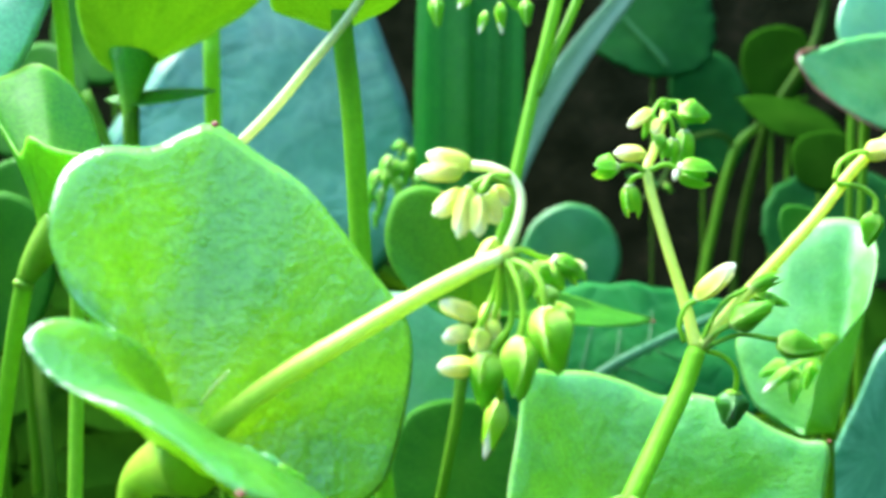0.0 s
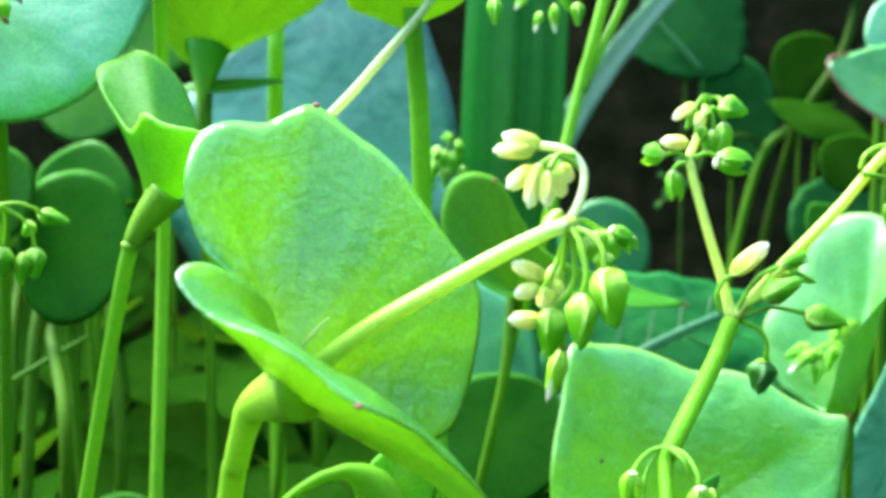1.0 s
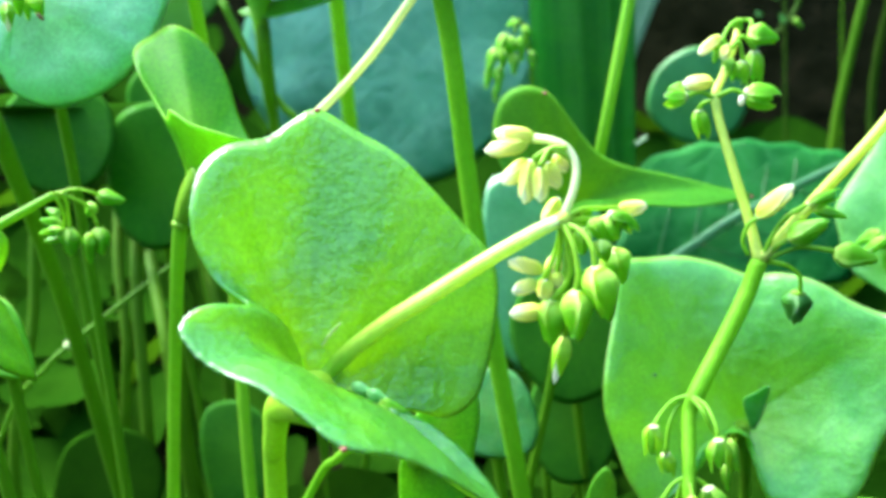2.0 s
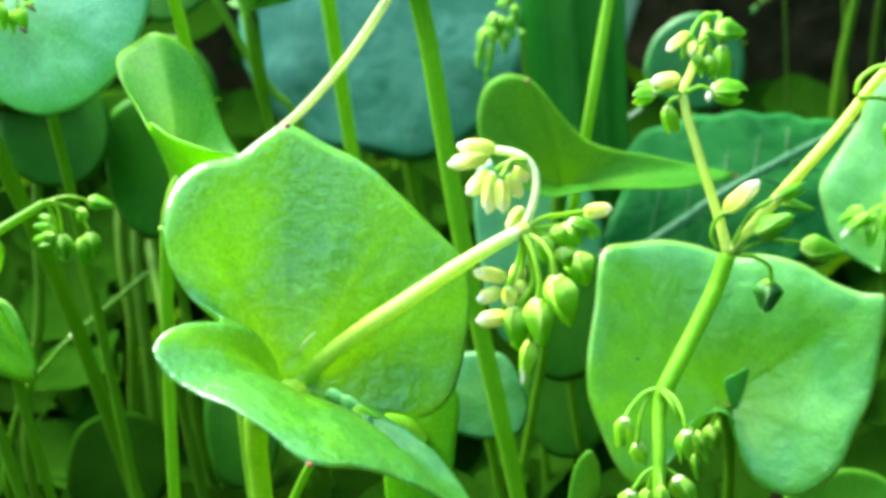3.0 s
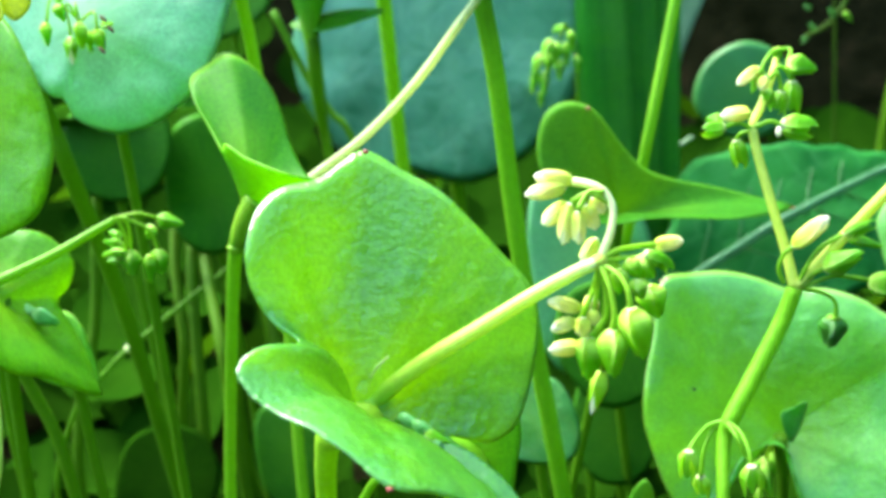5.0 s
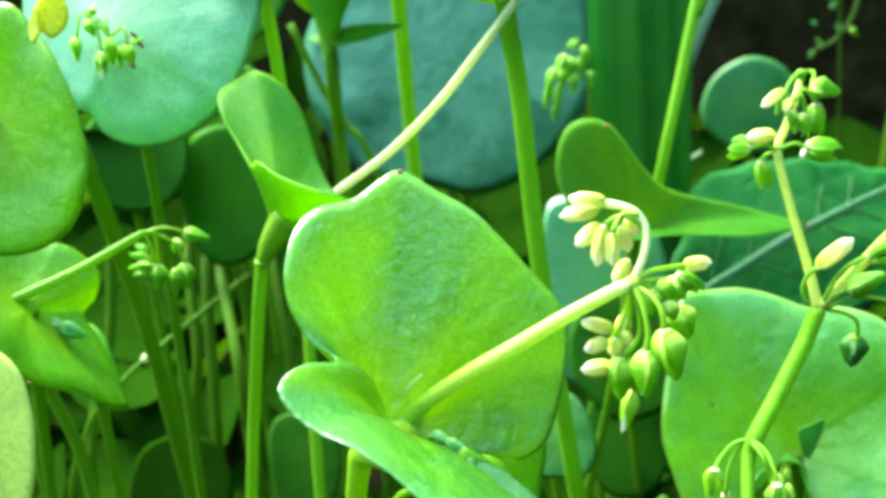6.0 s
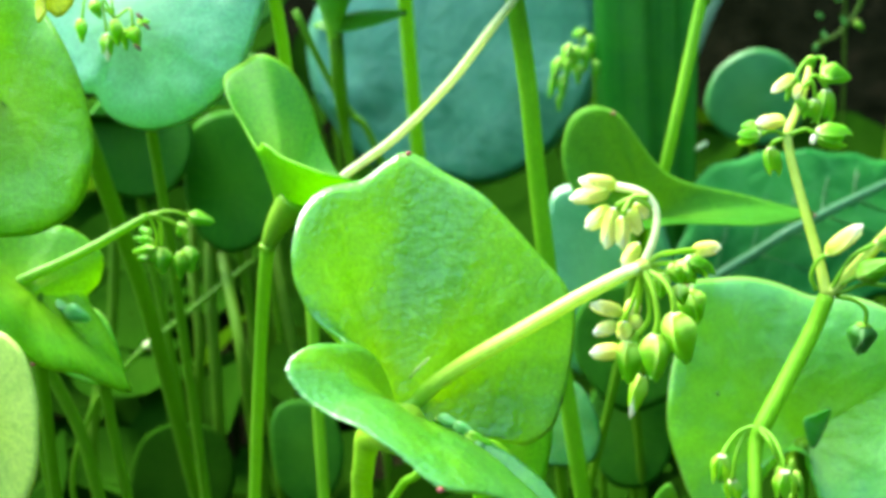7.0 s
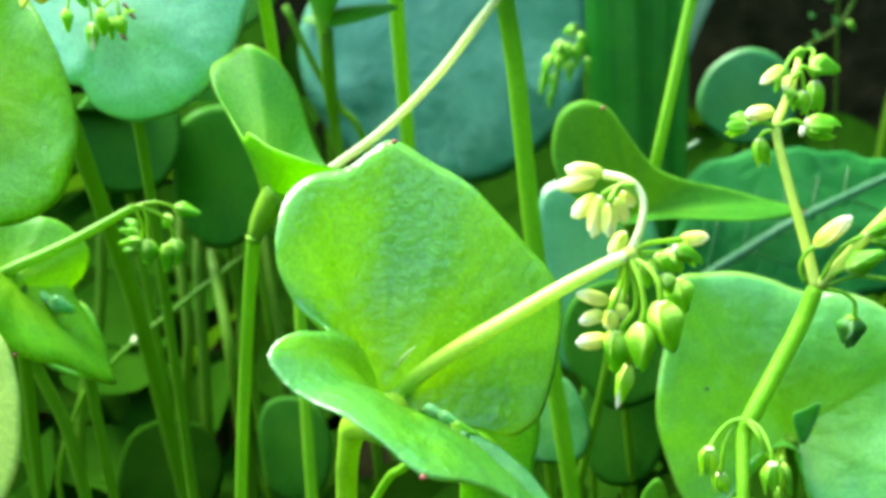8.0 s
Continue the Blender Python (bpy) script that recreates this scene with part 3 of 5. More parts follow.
pedicels(plant, [
    [(0.69, 12.15, 13.66), (0.48, 12.15, 13.81), (0.31, 12.15, 13.83), (0.14, 12.15, 13.73)],
    [(0.58, 12.15, 13.86), (0.37, 12.15, 13.86), (0.24, 12.00, 13.66)],
    [(0.51, 11.80, 12.99), (0.72, 12.20, 13.03), (0.96, 12.80, 12.91), (1.19, 13.20, 12.82)],
    [(0.52, 11.80, 12.96), (0.75, 11.60, 12.89), (0.89, 11.45, 12.72), (0.93, 11.40, 12.48)],
    [(0.52, 11.75, 12.98), (0.65, 11.55, 12.73), (0.71, 11.45, 12.40), (0.68, 11.45, 12.15)],
    [(0.51, 11.75, 12.98), (0.58, 11.75, 12.62), (0.58, 11.75, 12.25), (0.35, 11.75, 11.93)],
    [(0.51, 11.80, 12.96), (0.46, 11.90, 12.52), (0.40, 11.90, 12.11), (0.50, 11.90, 11.39)],
    [(0.51, 11.80, 12.96), (0.41, 12.00, 12.57), (0.30, 11.90, 12.32), (0.21, 11.90, 12.11)],
    [(0.56, 11.90, 12.95), (0.78, 12.30, 12.89), (0.97, 12.50, 12.83)],
    [(0.56, 11.90, 12.93), (0.86, 12.50, 12.66), (1.11, 12.70, 12.36)]])
buds(plant, [
    (0.15, 12.40, 13.97, -0.35, 12.20, 14.09, 0.27, 1),
    (0.05, 12.30, 13.90, -0.46, 12.00, 13.88, 0.24, 1),
    (0.09, 12.30, 13.68, -0.28, 12.20, 13.41, 0.24, 1),
    (0.12, 12.05, 13.74, 0.01, 12.05, 13.16, 0.23, 1),
    (0.23, 12.00, 13.64, 0.23, 12.00, 13.18, 0.22, 1),
    (0.32, 12.25, 13.66, 0.44, 12.25, 13.31, 0.24, 1),
    (0.40, 12.35, 13.74, 0.55, 12.35, 13.51, 0.21, 1),
    (0.44, 12.40, 13.15, 0.22, 12.40, 12.79, 0.21, 1),
    (1.18, 13.60, 12.70, 1.60, 13.70, 12.73, 0.27, 1)])
buds(plant, [
    (0.93, 11.40, 12.49, 1.08, 11.40, 11.76, 0.43, 5),
    (0.68, 11.45, 12.17, 0.68, 11.45, 11.47, 0.37, 5),
    (0.35, 11.75, 11.95, 0.30, 11.75, 11.31, 0.37, 5),
    (0.50, 11.90, 11.40, 0.32, 11.90, 10.72, 0.25, 8),
    (0.23, 11.85, 12.31, -0.18, 11.65, 12.50, 0.25, 1),
    (0.16, 11.75, 12.18, -0.14, 11.55, 12.12, 0.24, 1),
    (0.21, 11.85, 11.76, -0.20, 11.65, 11.79, 0.24, 1),
    (0.27, 11.85, 12.19, 0.24, 11.85, 11.90, 0.24, 1),
    (0.32, 12.00, 12.20, 0.41, 12.00, 12.47, 0.22, 1),
    (0.37, 11.90, 12.29, 0.44, 11.90, 12.03, 0.22, 1),
    (0.95, 12.45, 12.85, 1.21, 12.45, 12.55, 0.33, 5),
    (1.11, 12.65, 12.39, 1.25, 12.65, 11.88, 0.38, 5),
    (0.86, 12.20, 12.90, 1.02, 12.20, 12.62, 0.24, 5),
    (1.08, 12.40, 12.92, 1.38, 12.50, 12.74, 0.25, 7),
    (0.76, 12.00, 12.84, 0.74, 12.00, 12.46, 0.22, 5),
    (0.97, 12.10, 12.64, 1.04, 12.20, 12.32, 0.24, 5),
    (1.26, 12.50, 12.86, 1.44, 12.55, 12.62, 0.2, 7)])

tip_mark(plant, (-2.82, 12.60, 14.42))
tip_mark(plant, (-1.68, 8.56, 11.29), 0.045)
buds(plant, [
    (-2.30, 11.30, 10.93, -1.90, 11.12, 10.82, 0.19, 6),
    (-2.05, 11.10, 10.93, -1.68, 10.95, 10.80, 0.19, 6),
    (-1.87, 11.00, 10.84, -1.48, 10.90, 10.72, 0.17, 0),
    (-2.40, 11.45, 10.84, -2.19, 11.45, 10.72, 0.13, 0),
    (-1.70, 10.90, 10.77, -1.58, 10.90, 10.54, 0.12, 6)])
part("bract", tube([(-2.79, 11.65, 11.32), (-2.60, 11.50, 11.56), (-2.40, 11.40, 11.77)], [0.03, 0.05, 0.02], 4, 6), STEM_PALE, plant)

# ---- the forked flower stalk ----
R_MAIN = [(3.35, 15.30, 11.45), (3.12, 15.10, 10.91), (2.69, 14.60, 10.24), (2.32, 14.05, 9.75), (2.19, 13.90, 9.48), (2.16, 13.50, 9.10), (2.15, 13.20, 8.77), (2.11, 12.90, 8.09)]
g = foot(R_MAIN, -0.2, 1.0)
plant = thing("flowering_stalk", g, "forked miner's lettuce flower stalk hung with green buds", "plant", PLANTS)
part("stem", tube(down_to(R_MAIN, g), [0.27, 0.28, 0.28, 0.28, 0.21, 0.2, 0.2, 0.22, 0.26]), STEM_LIME, plant)
part("fork", tube([(3.35, 15.30, 11.45), (3.23, 15.50, 12.01), (2.95, 15.80, 13.00), (2.74, 16.10, 13.90), (2.89, 16.50, 14.26), (3.14, 17.20, 14.75), (3.23, 17.60, 15.06)], [0.19, 0.16, 0.15, 0.14, 0.13, 0.1]), STEM_YELLOW, plant)
part("fork", tube([(3.38, 15.30, 11.48), (3.75, 15.35, 11.90), (4.33, 15.50, 12.52), (5.05, 15.70, 13.27), (5.70, 15.90, 14.04), (6.31, 16.10, 14.54)], [0.17, 0.19, 0.19, 0.18, 0.16, 0.14]), STEM_YELLOW, plant)
pedicels(plant, [
    [(2.73, 16.10, 13.93), (2.53, 16.05, 14.05), (2.29, 16.00, 14.01)],
    [(2.73, 16.10, 13.90), (2.56, 16.15, 13.87), (2.48, 16.20, 13.75)],
    [(2.76, 16.10, 13.96), (3.00, 16.10, 14.06), (3.19, 16.10, 13.98)],
    [(2.94, 16.60, 14.32), (2.90, 16.80, 14.76), (3.05, 17.00, 15.03), (3.20, 17.30, 15.07)],
    [(3.06, 16.80, 14.71), (3.22, 16.80, 14.85), (3.42, 16.80, 14.62)],
    [(3.03, 16.70, 14.67), (3.16, 16.70, 14.76), (3.23, 16.70, 14.44)],
    [(3.20, 17.40, 15.06), (3.42, 17.40, 15.06), (3.33, 16.80, 14.92)],
    [(3.01, 16.70, 14.67), (2.88, 16.70, 14.82), (2.85, 16.60, 14.74)],
    [(3.18, 15.30, 11.55), (3.10, 15.30, 11.79), (3.18, 15.30, 12.05), (3.31, 15.30, 12.14)],
    [(3.40, 15.30, 11.48), (3.50, 15.25, 11.79), (3.72, 15.30, 12.13), (4.06, 15.40, 12.31)],
    [(3.41, 15.30, 11.46), (3.58, 15.25, 11.68), (3.78, 15.20, 11.82)],
    [(3.41, 15.30, 11.44), (3.70, 15.25, 11.60), (4.00, 15.30, 11.67), (4.47, 15.30, 11.60)],
    [(3.49, 15.35, 11.43), (3.81, 15.55, 11.30), (4.05, 15.85, 11.04), (4.10, 16.05, 10.70)],
    [(2.22, 13.95, 9.73), (1.97, 13.95, 9.65), (1.76, 13.65, 9.55), (1.66, 13.45, 9.45)],
    [(2.22, 13.95, 9.73), (2.03, 13.95, 9.56), (1.89, 13.75, 9.34), (1.83, 13.65, 8.91)],
    [(2.22, 13.95, 9.73), (2.42, 13.65, 9.69), (2.54, 13.35, 9.51), (2.57, 13.25, 9.32)],
    [(2.22, 13.95, 9.71), (2.37, 13.55, 9.65), (2.51, 13.45, 9.37), (2.69, 13.35, 9.28)],
    [(2.13, 13.20, 8.76), (1.92, 13.10, 8.69), (1.73, 13.00, 8.44)],
    [(2.13, 13.20, 8.76), (2.03, 13.20, 8.59), (1.98, 13.20, 8.38)],
    [(2.13, 13.20, 8.76), (2.29, 13.20, 8.71), (2.43, 13.20, 8.58)],
    [(2.13, 13.20, 8.76), (2.16, 13.00, 8.70), (2.17, 12.80, 8.64)]], 0.07, STEM_MID)
pedicels(plant, [
    [(5.34, 15.70, 13.86), (5.39, 15.70, 14.08), (5.62, 15.80, 14.23), (5.82, 15.80, 14.25)],
    [(5.37, 15.70, 13.80), (5.75, 15.80, 13.75), (5.95, 15.80, 13.59), (5.96, 15.80, 13.37)]])
buds(plant, [
    (2.29, 16.00, 14.01, 1.91, 15.90, 13.95, 0.29, 7),
    (2.70, 16.10, 14.21, 2.22, 15.90, 14.21, 0.24, 1),
    (2.26, 16.20, 14.10, 1.99, 16.20, 14.11, 0.2, 0),
    (2.48, 16.20, 13.76, 2.57, 16.20, 13.25, 0.28, 7),
    (3.18, 16.15, 13.99, 3.74, 16.15, 13.87, 0.4, 7),
    (3.31, 16.80, 14.92, 3.79, 16.80, 14.76, 0.37, 0),
    (2.86, 16.60, 14.88, 2.50, 16.50, 14.62, 0.21, 1),
    (2.85, 16.60, 14.74, 2.74, 16.60, 14.44, 0.14, 0),
    (2.96, 16.50, 14.74, 2.89, 16.50, 14.50, 0.19, 1),
    (3.23, 16.70, 14.46, 3.12, 16.70, 14.07, 0.26, 7),
    (3.42, 16.85, 14.61, 3.39, 16.85, 13.96, 0.3, 7),
    (3.17, 17.40, 15.10, 3.26, 17.40, 14.89, 0.19, 0),
    (3.02, 16.60, 14.52, 2.98, 16.55, 14.22, 0.2, 0)])
part("petal", pearl((3.13, 16.0, 13.9), (0.05, 0.04, 0.09), (0.1, 0, 1)), PETAL, plant, "white petal tip")
buds(plant, [
    (3.31, 15.30, 12.16, 3.83, 15.20, 12.67, 0.31, 1),
    (3.78, 15.20, 11.82, 4.34, 15.00, 12.15, 0.37, 0),
    (4.47, 15.30, 11.58, 5.11, 15.20, 11.45, 0.45, 0),
    (4.07, 16.05, 10.72, 4.01, 16.05, 10.15, 0.40, 3),
    (4.06, 15.40, 12.31, 4.61, 15.40, 12.52, 0.20, 4),
    (4.18, 15.60, 12.22, 4.72, 15.60, 12.05, 0.19, 0)])
buds(plant, [
    (1.66, 13.40, 9.49, 1.61, 13.40, 8.89, 0.28, 4),
    (1.83, 13.70, 8.90, 1.87, 13.70, 8.49, 0.27, 4),
    (2.57, 13.20, 9.37, 2.59, 13.20, 8.77, 0.30, 4),
    (2.73, 13.30, 9.32, 2.87, 13.30, 8.76, 0.16, 0),
    (2.67, 13.40, 8.87, 2.73, 13.40, 8.42, 0.14, 0),
    (1.73, 13.00, 8.46, 1.64, 13.00, 8.02, 0.30, 4),
    (1.99, 13.20, 8.40, 1.93, 13.20, 7.86, 0.27, 0),
    (2.41, 13.10, 8.65, 2.61, 13.10, 8.08, 0.35, 4),
    (2.17, 12.80, 8.67, 2.19, 12.80, 8.10, 0.23, 0)])
buds(plant, [
    (5.80, 15.85, 14.25, 6.21, 15.85, 14.32, 0.30, 1),
    (5.97, 15.85, 13.40, 5.88, 15.85, 12.88, 0.35, 0),
    (6.41, 16.15, 13.77, 6.51, 16.15, 13.27, 0.32, 0)])

# ---- the small funnel leaf behind ----
B_LEAF = ((-5.95, 15.20, 12.79), (0.46, -0.05, 0.89), [(3, 1.17, 1.24), (25, 1.69, 1.71), (39, 2.16, 2.01), (52, 2.46, 2.09), (58, 2.58, 1.79), (65, 2.52, 1.52), (69, 2.13, 1.31), (73, 1.45, 1.12), (92, 0.85, 1.06), (138, 0.79, 1.29), (160, 1.02, 1.56), (185, 1.25, 1.64), (203, 1.75, 1.85), (213, 2.15, 2.0), (223, 2.34, 2.06), (235, 2.2, 1.9), (249, 1.85, 1.62), (278, 1.34, 1.11), (328, 0.95, 1.02)])
B_STEM = [(-5.80, 15.20, 13.06), (-5.93, 15.20, 12.8), (-6.10, 15.20, 12.45), (-6.40, 15.30, 11.18), (-7.08, 15.60, 7.30)]
g = foot(B_STEM, -0.6, 0.4)
plant = thing("lettuce_plant", g, "miner's lettuce with a small funnel leaf on a thin stem", "plant", PLANTS)
part("stem", tube(down_to(B_STEM, g), [0.3, 0.3, 0.27, 0.24, 0.23, 0.23, 0.24], 8, 14), STEM_MID, plant)
part("neck", tube([(-6.12, 15.20, 12.36), (-6.00, 15.20, 12.58), (-5.80, 15.18, 12.86), (-5.54, 15.16, 13.16)], [0.27, 0.37, 0.5, 0.62], 6, 16), STEM, plant, "yellow-green neck widening into the leaf")
part("joint", pearl((-6.16, 15.2, 12.28), (0.155, 0.155, 0.09), (-0.3, 0, -1)), STEM, plant, "slightly swollen joint below the leaf")
part("leaf", disc_leaf(B_LEAF, cup=0.6, thick=0.07, wave=0.02, seed=2), LEAF_GLOW, plant)
part("flower_stalk", tube([(-5.56, 15.40, 13.36), (-5.48, 16.60, 13.01), (-5.33, 17.50, 13.10), (-4.37, 17.90, 13.75), (-3.30, 17.90, 14.72), (-2.47, 17.80, 15.66), (-1.82, 17.60, 16.41), (-1.49, 17.50, 16.90)], [0.15, 0.17, 0.17, 0.17, 0.16, 0.15]), STEM_PALE, plant, "pale slender flower stalk")

# ---- the round leaf with the notch ----
H_LEAF = ((3.54, 18.90, 7.12), (0.22, -0.90, 0.38), [(16, 3.20, 0.62), (29, 3.70, 0.71), (34, 3.43, 0.55), (43, 3.23, 0.43), (56, 3.22, 0.25), (69, 3.16, -0.03), (79, 3.04, -0.28), (92, 3.30, -0.33), (103, 3.56, -0.22), (114, 3.79, 0.02), (124, 4.01, 0.47), (139, 3.39, 0.58), (156, 3.10, 0.66), (169, 2.95, 0.59), (183, 2.71, 0.24), (202, 2.60, -0.04), (216, 2.50, -0.14), (217, 1.75, -0.03), (201, 0.99, 0.05), (211, 0.29, -0.01), (283, 0.42, -0.03), (277, 1.10, 0.03), (284, 1.74, -0.03), (297, 2.20, 0.20), (310, 2.37, 0.34), (325, 2.44, 0.47), (340, 2.46, 0.53), (358, 2.78, 0.57)])
g = (3.3, 20.3, -0.2)
plant = thing("lettuce_plant", g, "miner's lettuce with a broad flat notched leaf", "plant", PLANTS)
part("leaf", disc_leaf(H_LEAF, cup=2.2, thick=0.05, count=144, rings=24, wave=0.03, seed=3, dip=0.6, roll=0.06, dimple=0.035), LEAF_NOTCHED, plant, "pale green leaf with a yellowish rim")
part("stem", tube([(3.5, 19.05, 7.05), (3.6, 19.4, 5.5), (3.5, 19.9, 3.0), g], [0.3, 0.22, 0.22, 0.24]), STEM_DARK, plant)
part("bract", disc_leaf(((3.70, 18.40, 7.75), (-0.47, -0.79, -0.39), [(59, 0.74, 0.05), (81, 0.38, 0.05), (166, 0.27, 0.01), (233, 0.42, 0.06), (256, 0.74, 0.04), (293, 0.24, 0.04)]), count=40, rings=7, thick=0.03), LEAF_SCORCH, plant)
pedicels(plant, [
    [(3.64, 19.30, 6.79), (3.39, 19.20, 6.85), (3.24, 19.50, 6.30)],
    [(3.67, 19.40, 6.74), (3.49, 19.40, 6.69), (3.42, 19.70, 6.33)]], 0.07)
buds(plant, [
    (3.24, 19.50, 6.33, 3.30, 19.50, 5.73, 0.42, 0),
    (3.42, 19.70, 6.35, 3.53, 19.70, 5.82, 0.32, 0)])

tip_mark(plant, (1.18, 19.15, 10.36), 0.05)
tip_mark(plant, (6.73, 19.70, 9.11), 0.04)
part("speck", pearl((1.79, 18.5, 8.30), (0.035, 0.02, 0.035)), SPECK, plant, "tiny dark speck on the leaf")

# ---- left side ----
C_LEAF = ((-9.31, 16.60, 16.20), (0.03, -0.93, 0.36), [(6, 2.79, -0.31), (20, 3.02, -0.34), (39, 3.13, -0.42), (62, 2.96, -0.43), (91, 2.73, -0.44), (119, 2.69, -0.43), (144, 2.44, -0.37), (171, 1.94, -0.38), (210, 1.45, -0.34), (239, 1.43, -0.29), (249, 1.37, -0.30), (259, 1.64, -0.42), (273, 1.85, -0.50), (290, 2.07, -0.57), (310, 2.27, -0.51), (328, 2.42, -0.42), (347, 2.57, -0.33)])
g = (-9.6, 18.6, -0.2)
plant = thing("lettuce_plant", g, "lettuce with round leaf painted in sky sheen, buds at heart", "plant", PLANTS)
part("leaf", disc_leaf(C_LEAF, cup=1.3, wave=0.05, roll=0.07, seed=4, count=128, rings=20, dimple=0.035), LEAF_SKY, plant)
part("stem", tube([(-9.3, 16.75, 16.1), (-9.35, 17.6, 14.0), (-9.5, 18.2, 8.0), g], [0.3, 0.22, 0.22, 0.24]), STEM_DARK, plant)
pedicels(plant, [
    [(-9.08, 16.20, 16.33), (-8.87, 15.80, 16.65), (-8.81, 15.70, 16.34)],
    [(-9.04, 16.20, 16.33), (-8.54, 15.80, 16.49), (-8.47, 15.70, 16.19)],
    [(-9.07, 16.20, 16.33), (-9.04, 15.80, 16.66), (-8.94, 15.60, 16.07)],
    [(-9.08, 16.20, 16.33), (-9.36, 15.90, 16.77), (-9.50, 15.80, 16.34)]], 0.05)
buds(plant, [
    (-8.80, 15.70, 16.34, -8.81, 15.70, 15.84, 0.26, 5),
    (-8.89, 15.50, 16.10, -8.94, 15.50, 15.60, 0.24, 2),
    (-8.54, 15.80, 16.20, -8.47, 15.80, 15.77, 0.28, 5),
    (-9.20, 15.70, 16.66, -9.07, 15.70, 16.35, 0.24, 5),
    (-9.52, 15.80, 16.36, -9.55, 15.80, 15.92, 0.24, 5),
    (-8.73, 15.85, 16.16, -8.74, 15.85, 15.76, 0.19, 5),
    (-9.04, 15.80, 16.86, -9.26, 15.80, 16.69, 0.17, 5),
    (-8.44, 15.80, 16.24, -8.18, 15.80, 16.27, 0.13, 5)])
for x, y, z in ((-8.32, 15.7, 16.36), (-8.21, 15.7, 16.18), (-8.38, 15.6, 15.83)):
    part("withered_petal", pearl((x, y, z), (0.035, 0.03, 0.085), (0.5, 0.2, -0.6)), BROWN, plant, "withered brown remains of a flower")

D_LEAF = ((-9.63, 13.40, 15.22), (-0.05, -0.98, 0.17), [(14, 1.56, 0.29), (44, 1.55, 0.23), (63, 1.64, 0.11), (81, 1.90, 0.10), (107, 1.82, 0.12), (145, 1.66, 0.23), (191, 1.83, 0.23), (225, 2.22, 0.22), (250, 2.26, 0.19), (272, 2.19, 0.14), (288, 2.19, 0.12), (307, 2.17, 0.15), (327, 2.00, 0.24), (344, 1.76, 0.24)])
g = (-13.0, 15.0, -0.2)
plant = thing("lettuce_plant", g, "miner's lettuce with a large yellow-green hanging leaf", "plant", PLANTS)
part("leaf", disc_leaf(D_LEAF, cup=1.6, wave=0.05, roll=0.08, seed=5, rings=18, dimple=0.035), LEAF_LIME, plant)
part("stem", tube([(-9.65, 13.5, 15.2), (-11.3, 14.0, 13.6), (-12.8, 14.6, 7.0), g], [0.3, 0.22, 0.22, 0.24]), STEM_DARK, plant)
for at, way, rim in (((-8.2, 13.0, 16.88), (0.21, -0.96, 0.2), [(20, 0.26, 0.02), (80, 0.4, 0.02), (140, 0.3, 0.0), (210, 0.28, 0.0), (262, 0.36, 0.02), (315, 0.26, 0.0)]),
                     ((-8.46, 12.9, 16.72), (-0.3, -0.9, 0.25), [(15, 0.14, 0.02), (85, 0.32, 0.05), (160, 0.15, 0.0), (225, 0.18, 0.0), (268, 0.26, 0.03), (320, 0.15, 0.0)])):
    part("leaf", disc_leaf((at, way, rim), count=48, rings=8, wave=0.05, seed=42), LEAF_YELLOW, plant, "small young leaf in the yellow of light from behind")

E_LEAF = ((-10.07, 13.80, 11.82), (0.77, 0.11, 0.63), [(17, 1.55, 0.68), (45, 1.54, 0.19), (85, 1.69, -0.03), (134, 2.02, 0.16), (162, 2.31, 0.36), (184, 2.30, 0.51), (206, 2.15, 0.25), (237, 1.95, 0.18), (270, 2.46, 0.02), (284, 2.19, -0.09), (305, 1.55, 0.08), (326, 1.25, 0.16), (334, 1.46, 0.39), (349, 1.54, 0.74)])
g = (-10.9, 15.0, -0.2)
plant = thing("lettuce_plant", g, "lettuce with a pointed funnel leaf and a stalk of buds", "plant", PLANTS)
part("leaf", disc_leaf(E_LEAF, cup=1.1, wave=0.04, roll=0.08, seed=6, rings=18, dimple=0.03), LEAF_LIME, plant)
part("stem", tube([(-10.1, 13.85, 11.75), (-10.3, 14.1, 10.5), (-10.8, 14.6, 6.0), g], [0.4, 0.24, 0.22, 0.24]), STEM_DARK, plant)
part("flower_stalk", tube([(-10.3, 13.78, 12.0), (-10.22, 13.85, 12.04), (-9.8, 14.20, 12.19), (-9.33, 14.60, 12.38), (-8.9, 15.00, 12.6), (-8.42, 15.25, 12.84)], [0.2, 0.2, 0.19, 0.18, 0.16, 0.14]), STEM_MID, plant)
pedicels(plant, [
    [(-8.45, 15.30, 12.84), (-8.10, 15.40, 12.90), (-7.87, 15.50, 12.83), (-7.79, 15.60, 12.75)],
    [(-8.41, 15.30, 12.84), (-8.29, 15.40, 12.69), (-8.36, 15.50, 12.16)],
    [(-8.33, 15.30, 12.86), (-7.96, 15.50, 12.58), (-7.86, 15.60, 12.15)],
    [(-8.42, 15.30, 12.82), (-8.38, 15.40, 12.45), (-8.51, 15.50, 12.09)]], 0.06)
